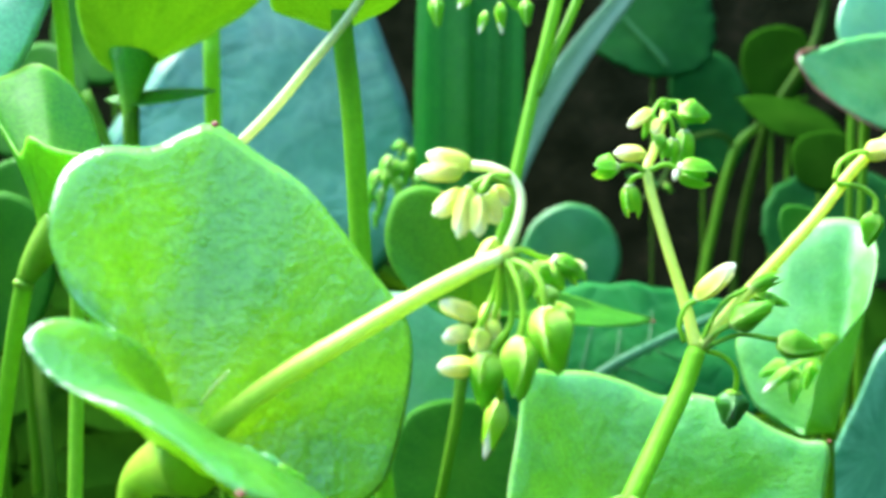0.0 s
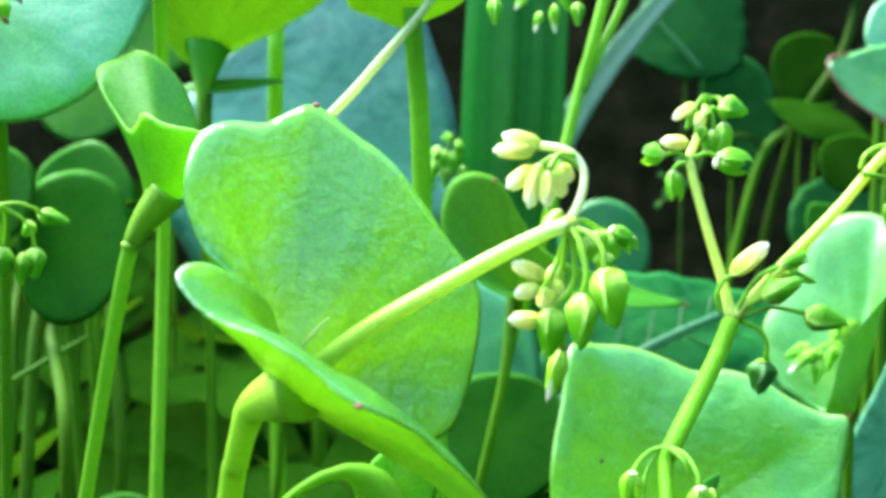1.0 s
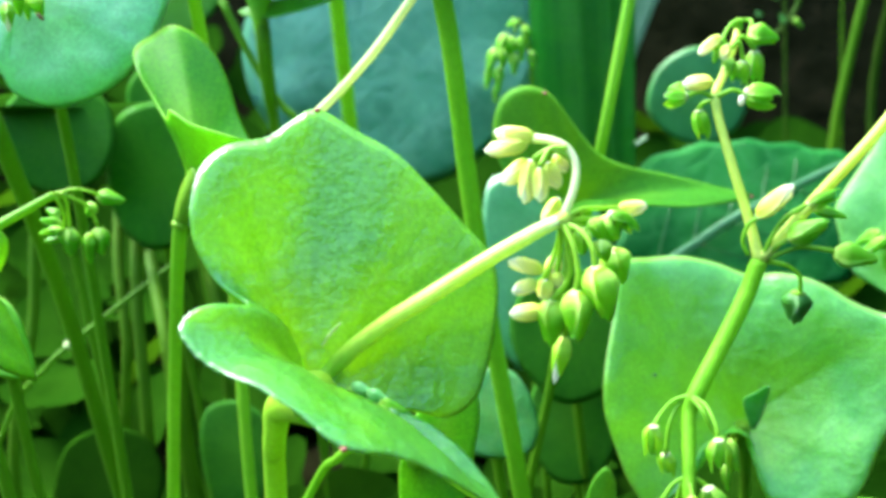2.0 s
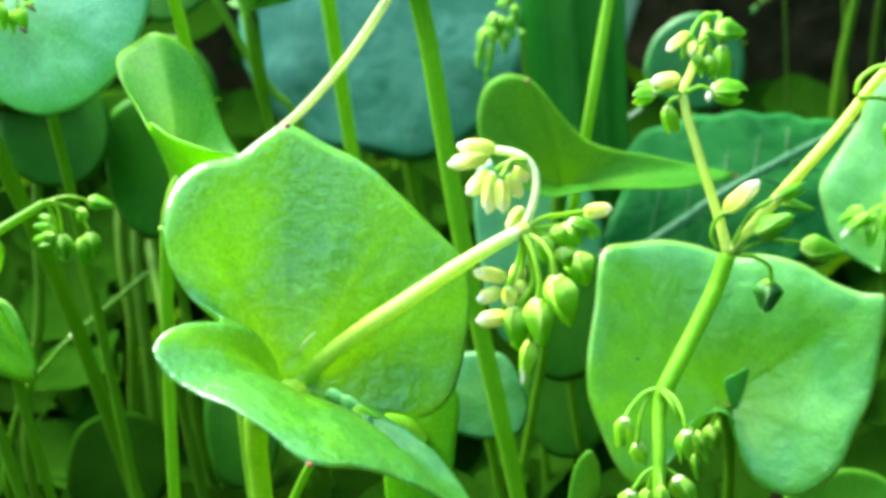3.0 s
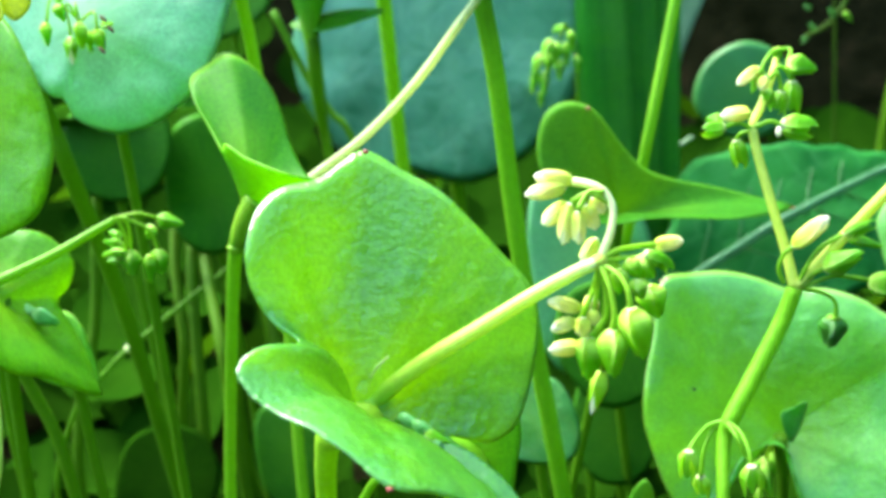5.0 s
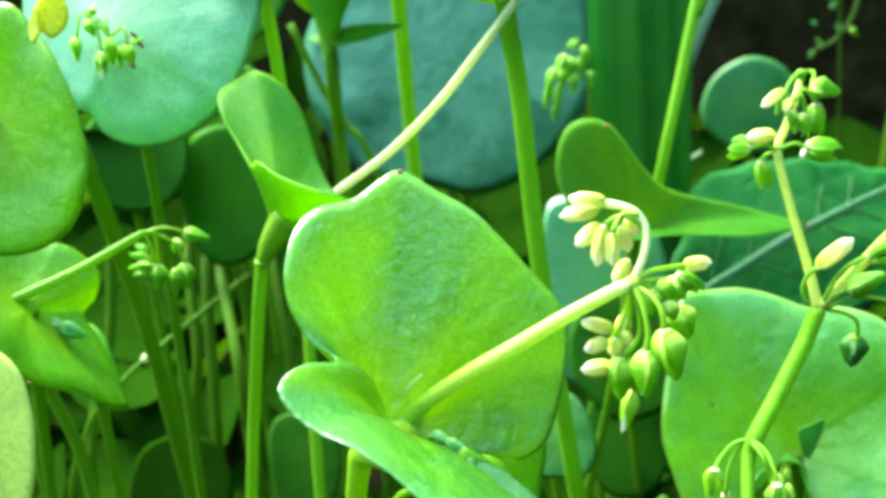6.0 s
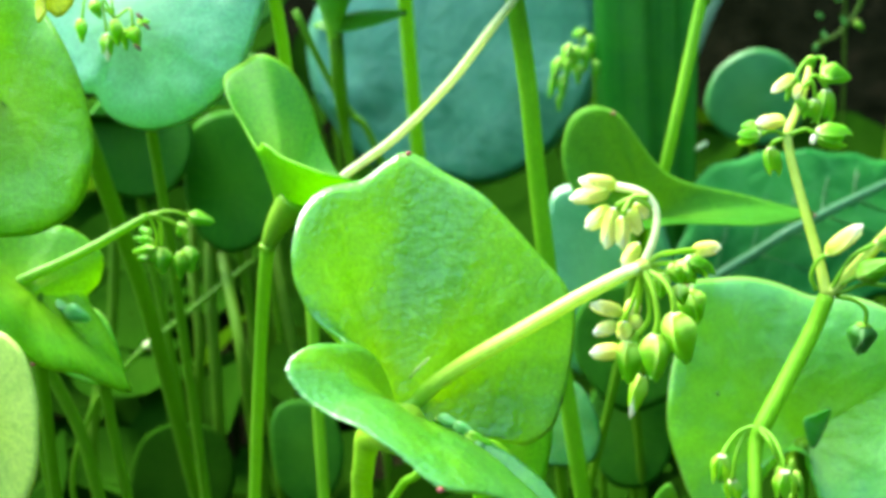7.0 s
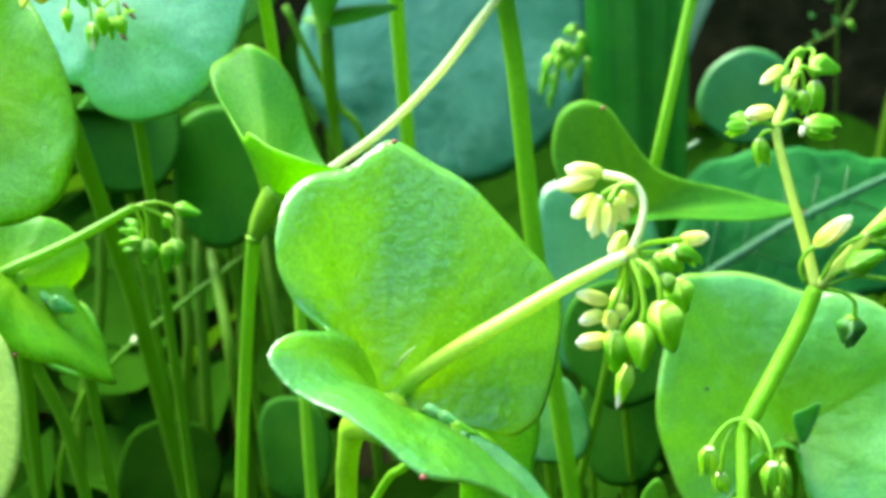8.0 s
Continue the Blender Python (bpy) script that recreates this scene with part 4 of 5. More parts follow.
buds(plant, [
    (-7.86, 15.70, 12.73, -7.34, 15.70, 12.60, 0.28, 0),
    (-8.35, 15.50, 12.18, -8.42, 15.50, 11.67, 0.39, 0),
    (-7.86, 15.60, 12.17, -7.88, 15.60, 11.64, 0.35, 0),
    (-8.00, 15.50, 12.09, -8.07, 15.50, 11.52, 0.26, 0),
    (-8.56, 15.60, 12.26, -8.96, 15.60, 12.33, 0.22, 0),
    (-8.44, 15.40, 12.18, -8.91, 15.40, 12.12, 0.20, 0),
    (-8.63, 15.70, 12.36, -8.87, 15.70, 12.50, 0.20, 0),
    (-7.94, 15.70, 12.58, -8.11, 15.70, 12.34, 0.26, 0),
    (-8.49, 15.50, 12.00, -8.90, 15.50, 11.96, 0.15, 0)])

buds(plant, [
    (-10.25, 14.30, 11.57, -9.84, 14.30, 11.49, 0.24, 6),
    (-9.98, 14.20, 11.47, -9.55, 14.20, 11.36, 0.26, 6),
    (-9.64, 14.10, 11.45, -9.17, 14.10, 11.24, 0.34, 6),
    (-10.47, 14.40, 11.61, -10.13, 14.40, 11.61, 0.18, 6)])
tip_mark(plant, (-8.99, 11.98, 11.25), 0.04)

F_LEAF = ((-9.55, 11.20, 10.62), (-0.01, -0.99, 0.13), [(29, 1.23, 0.07), (53, 1.45, 0.04), (73, 1.49, -0.02), (110, 1.42, -0.02), (162, 1.38, 0.07), (210, 1.51, 0.11), (248, 1.95, -0.03), (280, 1.77, -0.03), (315, 1.32, 0.07), (359, 1.11, 0.09)])
g = (-10.0, 12.4, -0.2)
plant = thing("lettuce_plant", g, "miner's lettuce with an upright leaf coloured pale as backlit", "plant", PLANTS)
part("leaf", disc_leaf(F_LEAF, cup=1.4, wave=0.02, seed=7), LEAF_LIGHT, plant)
part("stem", tube([(-9.55, 11.3, 10.6), (-9.7, 11.8, 8.5), (-9.9, 12.2, 4.0), g], [0.3, 0.22, 0.22, 0.24]), STEM_DARK, plant)

# ---- behind the raceme ----
G_LEAF = ((0.12, 22.0, 10.97), (0.40, -0.63, 0.67), [(6, 2.28, 0.42), (24, 1.41, 0.51), (51, 1.09, 0.72), (83, 1.40, 1.07), (96, 1.77, 1.40), (105, 2.07, 1.65), (113, 2.48, 1.51), (124, 2.59, 1.31), (139, 2.32, 0.95), (154, 1.91, 0.71), (175, 1.30, 0.58), (213, 0.87, 0.70), (282, 0.72, 1.09), (326, 1.44, 0.96), (340, 2.76, 0.79), (348, 4.11, 0.77), (355, 3.43, 0.48)])
G_STEM = [(0.14, 21.98, 11.0), (0.08, 21.8, 10.5), (-0.08, 21.50, 9.09), (-0.52, 21.60, 6.78), (-1.12, 21.80, 4.23)]
g = foot(G_STEM, -0.7, 0.5)
plant = thing("lettuce_plant", g, "miner's lettuce with a long pointed funnel leaf", "plant", PLANTS)
part("stem", tube(down_to(G_STEM, g), [0.4, 0.34, 0.24, 0.22, 0.22, 0.23, 0.24]), STEM_DARK, plant)
part("leaf", disc_leaf(G_LEAF, cup=0.6, thick=0.06, wave=0.02, seed=8), LEAF_MID, plant)

tip_mark(plant, (-0.40, 21.75, 13.51), 0.06)
tip_mark(plant, (4.08, 23.15, 10.82), 0.05)

P_LEAF = ((7.85, 22.70, 8.58), (-0.76, -0.49, 0.44), [(57, 1.17, 1.85), (62, 1.77, 1.79), (68, 2.44, 1.56), (77, 3.21, 1.31), (87, 3.87, 0.87), (98, 4.60, 0.63), (105, 4.52, 1.13), (113, 4.06, 1.48), (120, 3.37, 1.48), (143, 2.43, 1.59), (153, 2.15, 1.52), (181, 1.39, 0.96), (208, 0.61, 0.37), (327, 0.25, 1.21)])
g = (8.4, 24.2, -0.2)
plant = thing("lettuce_plant", g, "miner's lettuce with a wide funnel leaf and small buds", "plant", PLANTS)
part("leaf", disc_leaf(P_LEAF, cup=1.0, wave=0.04, roll=0.08, seed=9, rings=18, dimple=0.05), LEAF_FUNNEL, plant)
part("stem", tube([(7.66, 22.7, 10.6), (7.9, 23.2, 8.5), (8.3, 24.0, 4.0), g], [0.4, 0.24, 0.22, 0.24]), STEM_DARK, plant)
pedicels(plant, [
    [(7.81, 22.60, 8.91), (7.59, 22.60, 9.86), (7.27, 22.60, 10.15), (6.86, 22.60, 9.96)],
    [(7.70, 22.60, 9.38), (7.33, 22.60, 9.97), (7.01, 22.60, 9.71)]], 0.07)
buds(plant, [
    (6.86, 22.60, 9.96, 6.29, 22.60, 9.42, 0.25, 2),
    (6.80, 22.80, 10.05, 6.25, 22.80, 9.71, 0.28, 0),
    (7.07, 22.70, 9.89, 6.67, 22.70, 9.65, 0.28, 0),
    (6.99, 22.60, 9.73, 6.91, 22.60, 9.18, 0.27, 0),
    (7.39, 22.80, 10.06, 7.23, 22.80, 9.45, 0.25, 0),
    (7.30, 22.90, 10.16, 7.53, 22.90, 10.52, 0.23, 0)])

S0 = [(-2.01, 18.10, 16.58), (-1.99, 18.20, 16.13), (-1.84, 18.40, 14.66), (-1.68, 18.60, 12.01), (-1.43, 18.70, 9.31), (-1.18, 18.90, 7.17), (-0.93, 19.30, 4.50)]
T_LEAF = ((-2.02, 18.50, 16.38), (0.02, -0.36, -0.93), [(7, 0.93, -0.43), (52, 1.75, -0.39), (86, 1.90, -0.45), (125, 1.57, -0.42), (182, 1.24, -0.36), (224, 1.16, -0.54), (254, 0.88, -0.34), (299, 0.65, -0.42)])
g = foot(S0, 0.2, 0.5)
plant = thing("lettuce_plant", g, "tall miner's lettuce on a thick straight stem", "plant", PLANTS)
part("stem", tube(down_to(S0, g), [0.36, 0.37, 0.37, 0.38, 0.38, 0.38, 0.4]), STEM_LIME, plant)
part("leaf", disc_leaf(T_LEAF, cup=1.0, wave=0.02, seed=10), LEAF_MID, plant)

L_LEAF = ((-7.39, 24.20, 16.19), (0.20, -0.51, -0.84), [(12, 2.1, -0.95), (28, 2.75, -0.7), (40, 3.7, -0.55), (46, 4.0, -0.5), (54, 3.4, -0.52), (66, 3.1, -0.58), (92, 3.25, -0.75), (118, 2.38, -0.88), (165, 1.09, -0.79), (220, 0.79, -0.44), (277, 0.61, -0.19), (328, 0.91, -0.67), (356, 1.66, -1.02)])
S4 = [(-7.42, 24.30, 16.20), (-7.36, 23.90, 14.93), (-7.44, 24.20, 13.60), (-7.54, 25.00, 11.96)]
g = foot(S4, 0.2, 1.0)
plant = thing("lettuce_plant", g, "miner's lettuce with a broad leaf seen from beneath", "plant", PLANTS)
part("stem", tube(down_to(S4, g), [0.34, 0.28, 0.26, 0.26]), STEM_DARK, plant)
part("leaf", disc_leaf(L_LEAF, cup=1.0, wave=0.02, seed=11), LEAF_MID, plant)
part("neck", tube([(-7.37, 23.92, 14.9), (-7.39, 24.0, 15.5), (-7.40, 24.15, 16.0), (-7.38, 24.3, 16.5)], [0.28, 0.42, 0.75, 1.1], 6, 16), LEAF_GLOW, plant)


# ---- simple leaves on a stem of their own ----
def stalked(plan, label, mat, stem_mat, seed, name="lettuce_plant", category="plant", cup=1.4, thick=0.22, back=0.8, **more):
    c = Vector(plan[0])
    g = (c.x + 0.3, c.y + back, -0.2)
    plant = thing(name, g, label, category, PLANTS if name == "lettuce_plant" else "")
    part("leaf", disc_leaf(plan, cup=cup, wave=0.035, seed=seed, count=72, rings=10, **more), mat, plant)
    low = c - Vector(plan[1]) * (thick * 0.9)
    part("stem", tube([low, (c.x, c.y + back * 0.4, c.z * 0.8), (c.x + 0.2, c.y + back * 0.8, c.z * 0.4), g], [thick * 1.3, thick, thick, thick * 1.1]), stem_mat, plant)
    return plant


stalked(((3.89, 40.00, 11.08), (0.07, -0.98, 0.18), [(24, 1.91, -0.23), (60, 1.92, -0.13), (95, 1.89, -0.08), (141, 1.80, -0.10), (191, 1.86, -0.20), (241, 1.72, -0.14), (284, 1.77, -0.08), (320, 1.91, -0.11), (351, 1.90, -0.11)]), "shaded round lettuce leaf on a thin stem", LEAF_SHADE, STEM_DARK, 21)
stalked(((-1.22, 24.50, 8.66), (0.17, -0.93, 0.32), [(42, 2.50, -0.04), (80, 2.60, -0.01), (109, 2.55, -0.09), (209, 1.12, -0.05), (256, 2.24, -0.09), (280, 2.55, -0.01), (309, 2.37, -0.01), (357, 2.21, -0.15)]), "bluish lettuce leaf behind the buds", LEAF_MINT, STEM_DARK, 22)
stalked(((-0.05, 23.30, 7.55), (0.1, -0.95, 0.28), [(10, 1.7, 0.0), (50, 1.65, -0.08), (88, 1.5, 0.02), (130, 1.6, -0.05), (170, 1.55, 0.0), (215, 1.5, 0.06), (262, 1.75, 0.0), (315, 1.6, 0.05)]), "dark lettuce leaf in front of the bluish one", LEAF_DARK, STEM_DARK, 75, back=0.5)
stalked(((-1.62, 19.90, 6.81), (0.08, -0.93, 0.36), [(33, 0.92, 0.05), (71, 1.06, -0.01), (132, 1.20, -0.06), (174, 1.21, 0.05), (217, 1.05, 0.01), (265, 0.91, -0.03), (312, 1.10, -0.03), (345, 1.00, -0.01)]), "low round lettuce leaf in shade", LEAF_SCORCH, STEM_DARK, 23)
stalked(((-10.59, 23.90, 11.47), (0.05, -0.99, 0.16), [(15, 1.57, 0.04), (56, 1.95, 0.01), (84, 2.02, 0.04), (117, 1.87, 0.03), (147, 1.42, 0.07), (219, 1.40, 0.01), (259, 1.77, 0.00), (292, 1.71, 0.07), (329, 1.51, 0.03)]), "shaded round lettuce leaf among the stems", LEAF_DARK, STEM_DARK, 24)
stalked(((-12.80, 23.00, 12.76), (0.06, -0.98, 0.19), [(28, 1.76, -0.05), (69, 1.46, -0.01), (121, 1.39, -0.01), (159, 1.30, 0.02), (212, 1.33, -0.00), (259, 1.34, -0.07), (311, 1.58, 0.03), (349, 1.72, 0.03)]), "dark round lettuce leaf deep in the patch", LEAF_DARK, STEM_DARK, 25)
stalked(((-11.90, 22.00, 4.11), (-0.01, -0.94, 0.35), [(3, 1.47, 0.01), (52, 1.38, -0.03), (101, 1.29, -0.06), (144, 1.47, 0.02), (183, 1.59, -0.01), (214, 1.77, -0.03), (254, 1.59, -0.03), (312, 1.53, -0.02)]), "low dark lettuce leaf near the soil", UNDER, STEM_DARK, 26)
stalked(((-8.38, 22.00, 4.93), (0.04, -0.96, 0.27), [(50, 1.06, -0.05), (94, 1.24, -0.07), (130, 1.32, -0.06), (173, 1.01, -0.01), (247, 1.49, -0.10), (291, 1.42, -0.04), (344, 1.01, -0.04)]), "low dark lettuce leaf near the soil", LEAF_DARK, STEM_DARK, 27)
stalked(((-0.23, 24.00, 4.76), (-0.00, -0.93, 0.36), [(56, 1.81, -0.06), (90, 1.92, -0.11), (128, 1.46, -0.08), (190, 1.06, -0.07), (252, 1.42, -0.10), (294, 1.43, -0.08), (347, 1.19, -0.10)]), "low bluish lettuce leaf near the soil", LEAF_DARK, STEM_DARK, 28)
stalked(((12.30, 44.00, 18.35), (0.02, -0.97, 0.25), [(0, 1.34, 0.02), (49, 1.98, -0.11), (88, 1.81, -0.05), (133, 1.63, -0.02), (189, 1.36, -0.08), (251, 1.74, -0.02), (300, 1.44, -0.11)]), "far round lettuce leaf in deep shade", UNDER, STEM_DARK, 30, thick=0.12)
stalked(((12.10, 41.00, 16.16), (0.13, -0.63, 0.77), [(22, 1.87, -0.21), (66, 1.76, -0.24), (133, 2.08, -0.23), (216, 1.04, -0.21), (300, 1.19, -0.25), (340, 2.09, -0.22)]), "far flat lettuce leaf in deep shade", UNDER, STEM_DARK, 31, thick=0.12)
stalked(((0.77, 16.90, 6.32), (0.02, -0.99, 0.12), [(57, 0.46, -0.05), (84, 0.75, -0.01), (115, 0.48, -0.05), (213, 0.46, -0.04), (249, 1.01, -0.03), (268, 1.05, -0.03), (299, 0.41, -0.04)]), "small young lettuce leaf with reddish edge", LEAF_MID, STEM, 32, back=0.4)
plant = stalked(((-1.85, 14.20, 8.72), (-0.07, -0.98, 0.20), [(4, 0.72, 0.06), (40, 1.05, 0.10), (58, 1.25, 0.10), (74, 1.05, -0.00), (100, 0.7, 0.01), (140, 0.52, 0.05), (165, 0.45, 0.09), (220, 0.72, 0.13), (253, 1.5, 0.02), (282, 1.47, -0.01), (308, 0.94, 0.01)]), "bright lettuce leaf hanging below the funnel leaf", LEAF_GLOW, STEM, 33, back=0.4)
part("side_stalk", tube(down_to([(-1.95, 14.20, 8.62), (-2.12, 14.10, 8.94), (-2.36, 13.92, 9.14), (-2.62, 13.74, 9.17), (-2.92, 13.62, 9.06), (-3.30, 13.60, 8.76), (-3.75, 13.80, 8.23)], (-7.4, 15.6, -0.2), 0.2), [0.78, 0.58, 0.3, 0.18, 0.16, 0.15, 0.15, 0.16, 0.17], 8), STEM_LIME, plant)
stalked(((10.49, 27.00, 7.10), (-0.02, -0.99, 0.16), [(36, 2.45, -0.01), (83, 2.84, -0.04), (121, 1.29, -0.00), (198, 1.43, -0.05), (225, 2.40, -0.04), (262, 2.51, -0.00), (315, 1.93, -0.05)]), "broad bluish striped weed leaf in shade", LEAF_STRIPE, STEM_DARK, 43, name="weed_plant")
stalked(((6.43, 21.20, 3.18), (0.08, -0.91, 0.40), [(45, 1.14, -0.01), (93, 1.09, 0.04), (134, 1.18, 0.08), (165, 1.60, 0.04), (215, 1.28, 0.02), (298, 1.13, 0.05), (354, 1.45, 0.07)]), "low lettuce leaf beside the notched one", LEAF_MID, STEM_DARK, 44)
stalked(((-10.29, 16.00, 9.80), (0.31, -0.77, 0.55), [(52, 0.53, 0.18), (91, 0.95, 0.11), (123, 1.19, 0.08), (156, 1.21, 0.05), (200, 0.76, 0.13), (278, 0.67, 0.12), (308, 0.80, -0.05)]), "small pointed lettuce leaf in light", LEAF_GLOW, STEM_DARK, 34, back=0.4)
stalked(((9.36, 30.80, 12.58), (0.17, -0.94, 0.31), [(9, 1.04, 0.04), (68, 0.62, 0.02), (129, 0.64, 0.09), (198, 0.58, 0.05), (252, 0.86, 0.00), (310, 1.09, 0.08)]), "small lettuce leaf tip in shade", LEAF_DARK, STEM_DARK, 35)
stalked(((12.03, 34.00, 18.88), (0.13, -0.95, 0.28), [(9, 1.99, -0.15), (53, 1.48, -0.05), (105, 0.83, -0.11), (192, 0.69, -0.14), (237, 1.06, -0.13), (276, 0.99, -0.06), (324, 1.74, -0.10)]), "far pale lettuce leaf", LEAF_MINT, STEM_DARK, 36)
stalked(((-7.31, 24.20, 15.51), (-0.08, -0.41, 0.91), [(4, 1.43, 0.03), (18, 1.81, -0.02), (29, 1.51, 0.00), (59, 0.77, 0.04), (140, 0.58, 0.03), (176, 0.78, -0.01), (279, 0.43, 0.02), (341, 0.83, 0.03)]), "narrow lettuce leaf with a reddish tip", LEAF_MID, STEM_DARK, 37, thick=0.1, back=0.5)
plant = stalked(((11.06, 30.20, 16.48), (0.21, -0.89, 0.40), [(22, 2.45, 0.09), (57, 1.90, 0.06), (106, 1.46, 0.05), (138, 1.69, -0.06), (161, 2.21, -0.01), (188, 1.70, 0.02), (231, 1.31, 0.13), (280, 1.53, 0.09), (311, 2.15, -0.11), (348, 2.35, 0.05)]), "lettuce leaf with a scorched brown edge", LEAF_SCORCH, STEM_DARK, 29, tooth=0.05)
part("scorched_edge", tube([(9.71, 30.40, 17.52), (9.01, 29.98, 17.21), (9.18, 29.85, 16.71), (9.51, 29.65, 16.23), (10.37, 29.45, 15.58), (11.15, 29.50, 15.22)], [0.06, 0.16, 0.09, 0.15, 0.08, 0.14, 0.07, 0.12, 0.05], flat=0.5), BROWN, plant, "brown withered edge")
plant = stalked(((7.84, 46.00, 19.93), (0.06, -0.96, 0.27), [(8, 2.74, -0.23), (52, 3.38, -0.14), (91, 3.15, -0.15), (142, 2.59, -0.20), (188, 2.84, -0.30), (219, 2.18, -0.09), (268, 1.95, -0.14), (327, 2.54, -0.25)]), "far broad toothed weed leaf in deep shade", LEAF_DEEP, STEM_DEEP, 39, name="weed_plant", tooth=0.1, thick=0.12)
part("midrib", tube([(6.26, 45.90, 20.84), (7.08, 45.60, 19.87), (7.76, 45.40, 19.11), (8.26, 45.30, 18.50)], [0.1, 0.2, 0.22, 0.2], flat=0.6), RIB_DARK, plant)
stalked(((12.02, 37.00, 14.43), (0.13, -0.90, 0.41), [(23, 1.67, -0.01), (60, 1.43, 0.00), (115, 1.18, -0.05), (159, 1.11, 0.01), (219, 1.16, -0.02), (277, 1.08, -0.01), (338, 1.36, -0.02)]), "round weed leaf among the far stems", UNDER, STEM_DARK, 51, name="weed_plant", thick=0.12)
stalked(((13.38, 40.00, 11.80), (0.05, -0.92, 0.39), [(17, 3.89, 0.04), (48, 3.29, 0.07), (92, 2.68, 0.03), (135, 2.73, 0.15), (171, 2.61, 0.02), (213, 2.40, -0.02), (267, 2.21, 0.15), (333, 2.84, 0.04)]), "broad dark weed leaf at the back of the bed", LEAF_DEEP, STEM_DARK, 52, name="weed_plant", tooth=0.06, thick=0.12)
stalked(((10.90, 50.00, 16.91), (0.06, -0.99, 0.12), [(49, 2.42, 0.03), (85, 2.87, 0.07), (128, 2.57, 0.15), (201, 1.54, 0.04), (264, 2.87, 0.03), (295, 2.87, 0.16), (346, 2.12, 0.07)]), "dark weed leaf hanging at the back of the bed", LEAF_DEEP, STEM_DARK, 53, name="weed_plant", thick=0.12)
stalked(((-6.58, 35.00, 13.51), (-0.04, -0.99, 0.12), [(4, 5.03, -0.14), (19, 5.2, -0.12), (41, 5.7, -0.1), (71, 7.6, -0.15), (95, 7.0, -0.1), (116, 5.8, -0.1), (146, 5.2, -0.04), (167, 5.5, -0.1), (185, 5.4, -0.12), (202, 5.2, -0.1), (228, 5.0, -0.15), (255, 4.17, -0.08), (278, 4.52, -0.08), (299, 4.61, -0.06), (317, 4.64, -0.06), (334, 4.84, -0.05), (349, 5.00, -0.1)]), "large bluish blistered weed leaf", LEAF_BLUE, STEM_DARK, 40, name="weed_plant", thick=0.5, back=2.0)
plant = stalked(((4.28, 29.00, 9.11), (0.19, -0.83, 0.52), [(14, 5.90, -1.20), (26, 4.38, -0.77), (46, 3.11, -0.46), (80, 2.40, -0.24), (120, 2.55, -0.19), (150, 3.17, -0.35), (183, 3.22, -0.37), (204, 4.84, -1.17), (222, 4.60, -0.99), (249, 3.19, -0.45), (297, 2.84, -0.24), (330, 3.90, -0.32), (356, 5.43, -0.57)]), "broad toothed weed leaf with a pale midrib", LEAF_WEED, STEM_DARK, 41, name="weed_plant", thick=0.4, back=1.5, tooth=0.1)
part("midrib", tube([(1.09, 27.20, 7.38), (1.72, 27.60, 7.70), (2.98, 28.10, 8.36), (4.32, 28.50, 9.13), (6.90, 29.60, 10.16), (8.05, 30.00, 10.50)], [0.1, 0.28, 0.26, 0.16], flat=0.4), RIB, plant, "pale raised midrib")
rib_from, rib_to = Vector((1.72, 27.60, 7.70)), Vector((6.90, 29.60, 10.16))
rib_way, weed_up = (rib_to - rib_from).normalized(), Vector((0.19, -0.83, 0.52)).normalized()
blade_points = [(v.co + BASES[plant.name]) / CM for c in plant.children if c.name.startswith("leaf") for v in c.data.vertices]


def laid_on(p, points, up, lift=0.03):
    """The point moved along up until it lies on the surface that the points span."""
    flat = sorted(((q - p) - up * (q - p).dot(up)).length_squared * 1e3 - (q - p).dot(up) * 1e-3 for q in points)[3]
    near = [(q - p).dot(up) for q in points if ((q - p) - up * (q - p).dot(up)).length_squared * 1e3 - (q - p).dot(up) * 1e-3 <= flat]
    return p + up * (max(near) + lift)


for k in range(5):
    for turn in (1, -1):
        start = rib_from.lerp(rib_to, 0.08 + 0.19 * k + (0.05 if turn < 0 else 0))
        over, long = weed_up.cross(rib_way) * turn, 1.1 - 0.12 * k
        line = [laid_on(start + over * d + rib_way * (0.8 * d + 0.1 * d * d), blade_points, weed_up, 0.01) for d in (0.0, 0.5 * long, long, 1.5 * long)]
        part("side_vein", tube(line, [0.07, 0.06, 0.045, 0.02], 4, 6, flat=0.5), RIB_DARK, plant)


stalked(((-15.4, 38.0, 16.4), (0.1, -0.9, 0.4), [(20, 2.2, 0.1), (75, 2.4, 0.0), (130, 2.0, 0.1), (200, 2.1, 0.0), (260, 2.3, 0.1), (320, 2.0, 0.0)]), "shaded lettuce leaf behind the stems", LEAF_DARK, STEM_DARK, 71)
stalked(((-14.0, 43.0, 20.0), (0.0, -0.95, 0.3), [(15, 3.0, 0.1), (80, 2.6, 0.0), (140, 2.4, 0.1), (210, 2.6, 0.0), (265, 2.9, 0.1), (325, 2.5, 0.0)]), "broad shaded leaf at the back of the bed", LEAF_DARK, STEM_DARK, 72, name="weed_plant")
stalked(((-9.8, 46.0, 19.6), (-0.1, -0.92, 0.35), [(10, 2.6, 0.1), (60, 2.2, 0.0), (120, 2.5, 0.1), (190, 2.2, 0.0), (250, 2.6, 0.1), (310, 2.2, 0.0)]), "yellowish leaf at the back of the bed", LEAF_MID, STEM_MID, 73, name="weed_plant")
